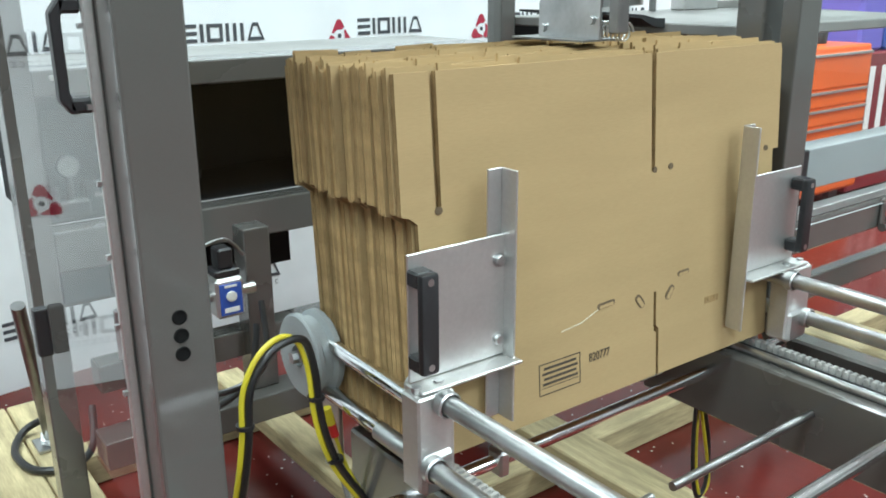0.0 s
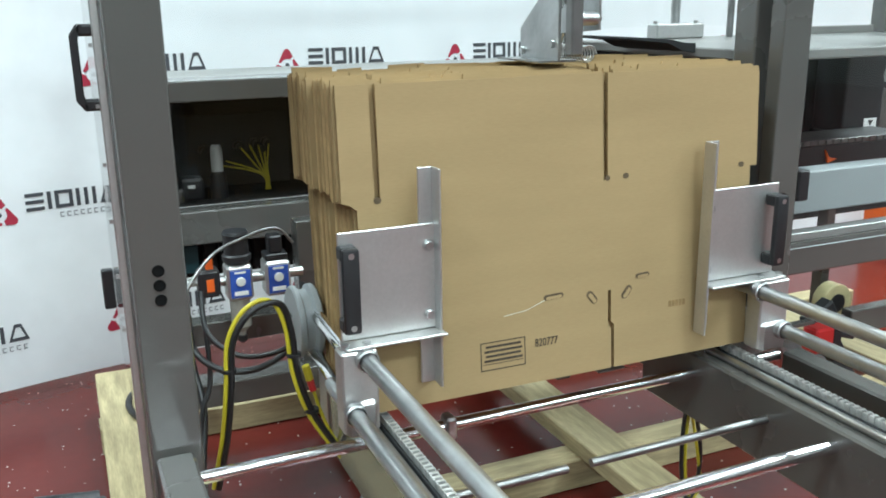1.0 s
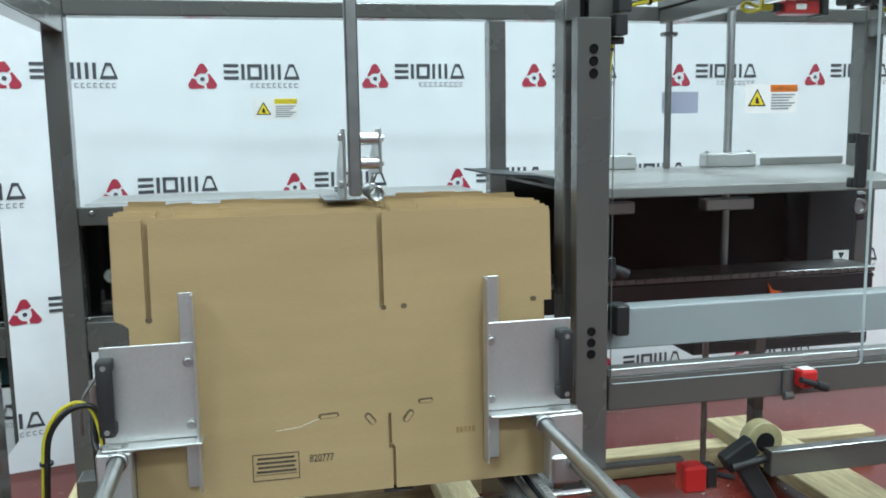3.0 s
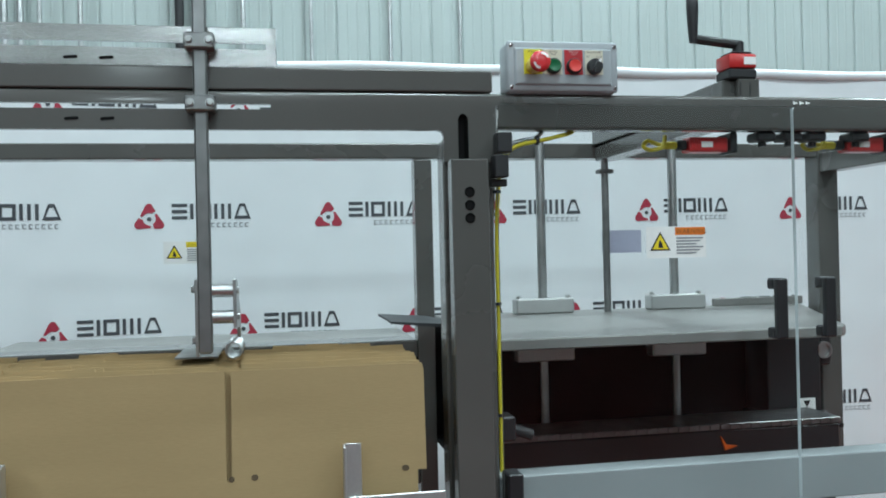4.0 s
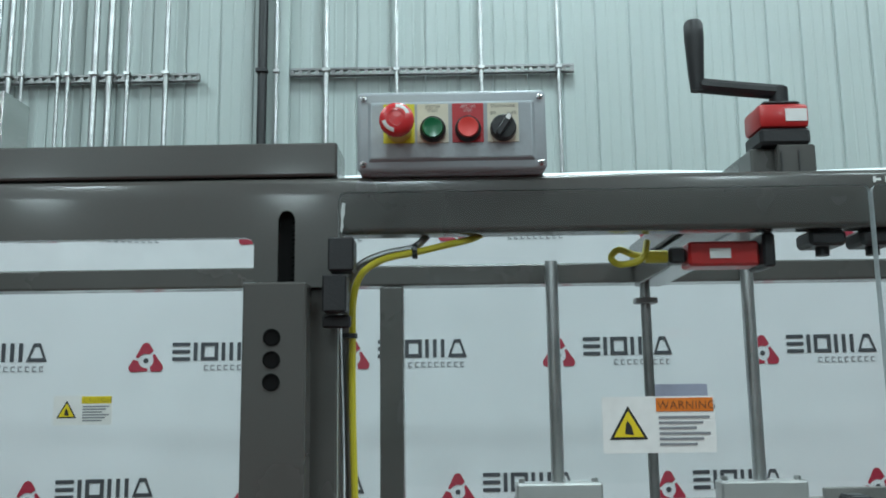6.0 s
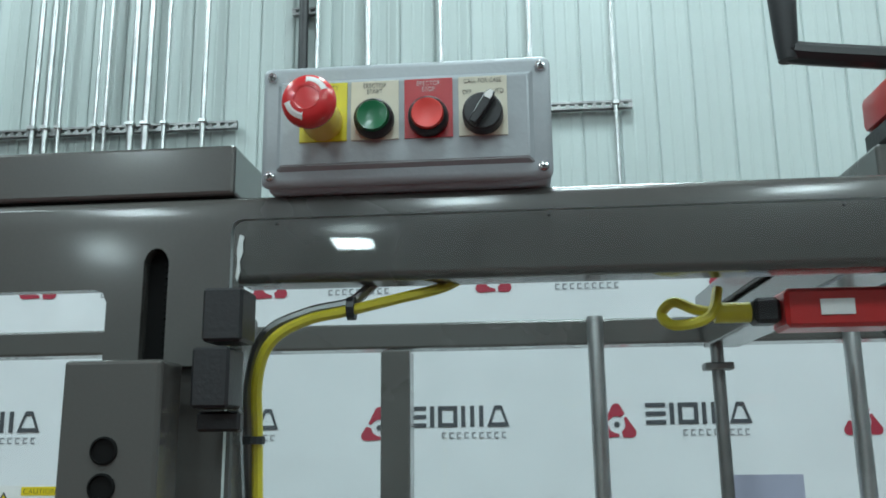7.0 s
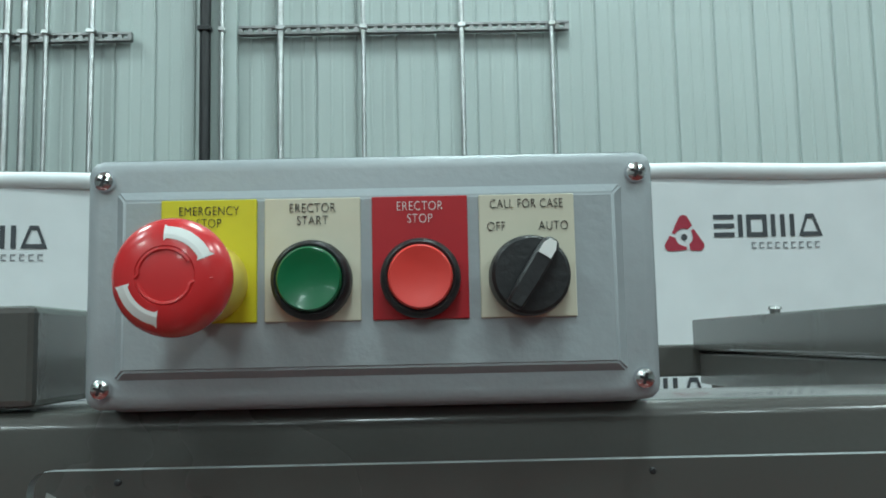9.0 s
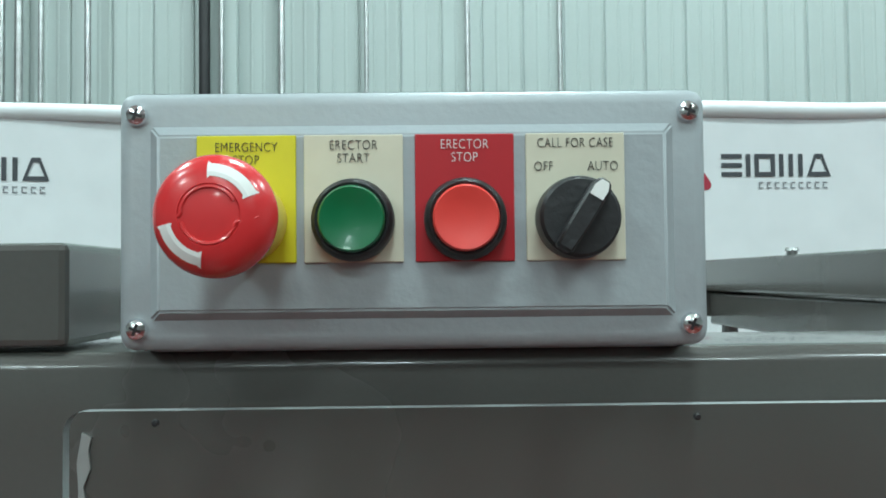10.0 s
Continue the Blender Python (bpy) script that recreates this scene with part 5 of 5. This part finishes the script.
for x, z in ((0.572, 0.938), (0.670, 0.945), (0.718, 0.950), (0.748, 0.951)):
    pg = thing("plug", (x, 2.03, z), "black round cable plug on the grey panel", "plug", "plugs on the panel")
    bm = B()
    lathe(bm, [(0.014, 0.054), (0.014, 0.030), (0.011, 0.026), (0.011, 0.0), (0.006, -0.004)], (x, 2.0, z), "y", 18)
    part("shell", bm, BLACK, pg, smooth=True)
wires = thing("yellow_wires", (0.726, 1.95, 0.831), "bundle of thin yellow wires fanning out to plugs", "wire")
for k, (x, z) in enumerate(((0.590, 0.905), (0.625, 0.912), (0.670, 0.945), (0.694, 0.952), (0.718, 0.950), (0.735, 0.930), (0.748, 0.951))):
    bm = B()
    sweep(bm, [(0.729 + 0.002 * (k - 3), 1.95, 0.8306), (0.727 + 0.002 * (k - 3), 1.95, 0.866), (0.35 * x + 0.65 * 0.727, 1.965, 0.888 + 0.002 * k), (x, 1.995, z)], 0.0026, 6, 6)
    part("wire", bm, YELLOW, wires, smooth=True)

for ob in scene.objects:
    if not ob.parent and ob.name.split(".")[0] in ("pressure_gauge", "vacuum_valve", "plug", "yellow_wires"):
        ob.location += Vector((0.006, 0.075, -0.0172))

# ---- timbers under the machine ----
def timber(x0, x1, y0, y1, z0, z1, m, label):
    bm = B()
    box(bm, x0, x1, y0, y1, z0, z1, 0.004)
    return solid("timber", bm, m, label, "timber", at=((x0 + x1) / 2, (y0 + y1) / 2, z0), group="skid timbers")


TX = "pale knotty pine timber lying under the machine"
timber(0.88, 3.3, 1.46, 1.55, 0.0, 0.089, PINE_X, TX)
timber(0.22, 3.3, 2.22, 2.31, 0.0, 0.089, PINE_X, TX)
timber(0.225, 0.345, 0.60, 2.55, 0.090, 0.14, PINE, TX)
timber(0.350, 0.440, 0.60, 2.55, 0.090, 0.14, PINE, TX)
timber(0.90, 0.99, 0.70, 2.4, 0.090, 0.14, PINE, TX)
timber(1.43, 1.555, 0.65, 2.4, 0.090, 0.14, PINE, TX)
timber(2.64, 2.86, 0.65, 2.4, 0.090, 0.14, PINE, TX)
foot = thing("levelling_foot", (0.40, 2.25, 0.14), "threaded steel levelling foot on the timber", "machine foot")
bm = B()
rod(bm, (0.40, 2.25, 0.15), (0.34, 2.06, 0.60), 0.016)
part("rod", bm, DULL, foot, smooth=True)
bm = B()
box(bm, 0.36, 0.44, 2.21, 2.29, 0.1405, 0.15, 0.002)
part("base", bm, ZINC, foot)
bm = B()
rod(bm, (0.40, 2.25, 0.15), (0.397, 2.24, 0.172), 0.026, seg=6)
part("nut", bm, ZINC, foot)
hose("cable_loop", [(0.44, 2.30, 0.20), (0.36, 2.34, 0.16), (0.31, 2.24, 0.153), (0.33, 2.12, 0.153), (0.41, 2.08, 0.155), (0.47, 2.12, 0.17), (0.50, 2.20, 0.24)], 0.010, RUBBER, "black cable loop lying on the timber", "cable")
for dx, r, m, lab in ((0.0, 0.0045, RUBBER, "black cable hanging in a loop under the magazine"), (0.010, 0.0035, YELLOW, "yellow cable hanging in a loop under the magazine")):
    hose("hanging_cable", [(1.392 + dx, 0.99, 0.485), (1.376 + dx, 0.98, 0.40), (1.372 + dx, 0.97, 0.31), (1.385 + dx, 0.965, 0.255), (1.410 + dx, 0.965, 0.28), (1.422 - dx, 0.975, 0.37), (1.405 - dx, 0.99, 0.485)], r, m, lab, "cable")

# ---- tape head beyond the right bay ----
tape = thing("tape_head", (2.28, 1.44, 0.14), "roll of clear tape on a dark bracket", "tape dispenser")
bm = B()
lathe(bm, [(0.030, -0.022), (0.054, -0.022), (0.056, -0.020), (0.056, 0.020), (0.054, 0.022), (0.030, 0.022)], (2.256, 1.41, 0.445), "y", 40)
part("roll", bm, TAPE, tape, smooth=True)
bm = B()
lathe(bm, [(0.028, -0.025), (0.028, 0.043), (0.012, 0.047)], (2.256, 1.41, 0.445), "y", 24)
part("core", bm, BLACK, tape, smooth=True)
bm = B()
m = Matrix.Translation((2.20, 1.36, 0.36)) @ pose(0, 0, 0, 0, -32, 0)
box(bm, -0.028, 0.028, -0.016, 0.016, -0.22, 0.10, 0.004, m=m)
box(bm, -0.050, 0.050, -0.022, 0.022, 0.055, 0.11, 0.005, m=m)
part("arm", bm, DARK_GREY, tape, "dark steel swing arm")
bm = B()
rod(bm, (2.12, 1.33, 0.405), (2.24, 1.33, 0.425), 0.012)
part("roller", bm, BLACK, tape, smooth=True)
box(bm := B(), 1.84, 1.90, 1.07, 1.12, 0.47, 0.535, 0.006)
side_switch = thing("side_switch", (1.87, 1.10, 0.47), "small red switch with black lever beside the magazine", "safety switch")
part("body", bm, RED, side_switch)
bm = B()
box(bm, 1.90, 1.93, 1.075, 1.115, 0.475, 0.53, 0.004)
rod(bm, (1.93, 1.09, 0.505), (1.98, 1.09, 0.49), 0.007)
part("lever", bm, BLACK, side_switch)
bm = B()
box(bm, 1.600, 1.845, 1.085, 1.105, 0.545, 0.556, 0.002)
part("bracket", bm, PAINT, side_switch)

# ---- far side of the hall ----
chest = thing("tool_chest", (4.66, 2.85, 0.0), "orange roller tool chest with bright drawer pulls", "tool chest")
bm = B()
box(bm, 4.30, 5.02, 2.60, 3.1, 0.10, 0.93, 0.01)
part("cabinet", bm, ORANGE_PAINT, chest)
for z0, z1 in ((0.12, 0.27), (0.28, 0.40), (0.41, 0.50), (0.51, 0.60), (0.61, 0.70), (0.71, 0.90)):
    bm = B()
    box(bm, 4.32, 5.0, 2.586, 2.598, z0, z1, 0.003)
    d = part("drawer", bm, ORANGE_PAINT, chest)
    bm = B()
    box(bm, 4.33, 4.99, 2.570, 2.585, z1 - 0.018, z1 - 0.004, 0.002)
    part("drawer_pull", bm, ALU, d, "bright drawer pull strip")
for x in (4.38, 4.94):
    bm = B()
    lathe(bm, [(0.05, -0.02), (0.05, 0.02)], (x, 2.7, 0.05), "y", 20)
    part("caster", bm, BLACK, chest)
for x, m, h, lab in ((4.42, CERAM, 0.07, "white"), (4.60, CERAM, 0.09, "white"), (4.78, BLACK, 0.13, "black")):
    bm = B()
    lathe(bm, [(0.05, 0), (0.055, h * 0.6), (0.03, h)], (x, 2.8, 0.931), "z", 20)
    solid("jar", bm, m, lab + " plastic jar on the tool chest", "jar", at=(x, 2.8, 0.93), group="jars on the chest", smooth=True)
vend = thing("drinks_cabinet", (5.45, 2.95, 0.0), "dark red upright cabinet with pale stripes", "cabinet")
bm = B()
box(bm, 5.12, 5.75, 2.70, 3.3, 0.02, 0.86, 0.01)
part("body", bm, DARK_RED, vend)
for k in range(3):
    bm = B()
    box(bm, 5.22 + 0.14 * k, 5.28 + 0.14 * k, 2.696, 2.699, 0.25, 0.78)
    part("stripe", bm, WHITE, vend)
for x, m, lab in ((5.15, LILAC, "lilac"), (5.47, BLUE, "blue")):
    bm = B()
    box(bm, x, x + 0.28, 2.75, 3.15, 0.861, 1.20, 0.02)
    box(bm, x - 0.01, x + 0.29, 2.74, 3.16, 1.17, 1.20, 0.005)
    solid("storage_bin", bm, m, lab + " plastic storage bin on the cabinet", "bin", at=(x, 2.9, 0.861), group="bins on the cabinet")
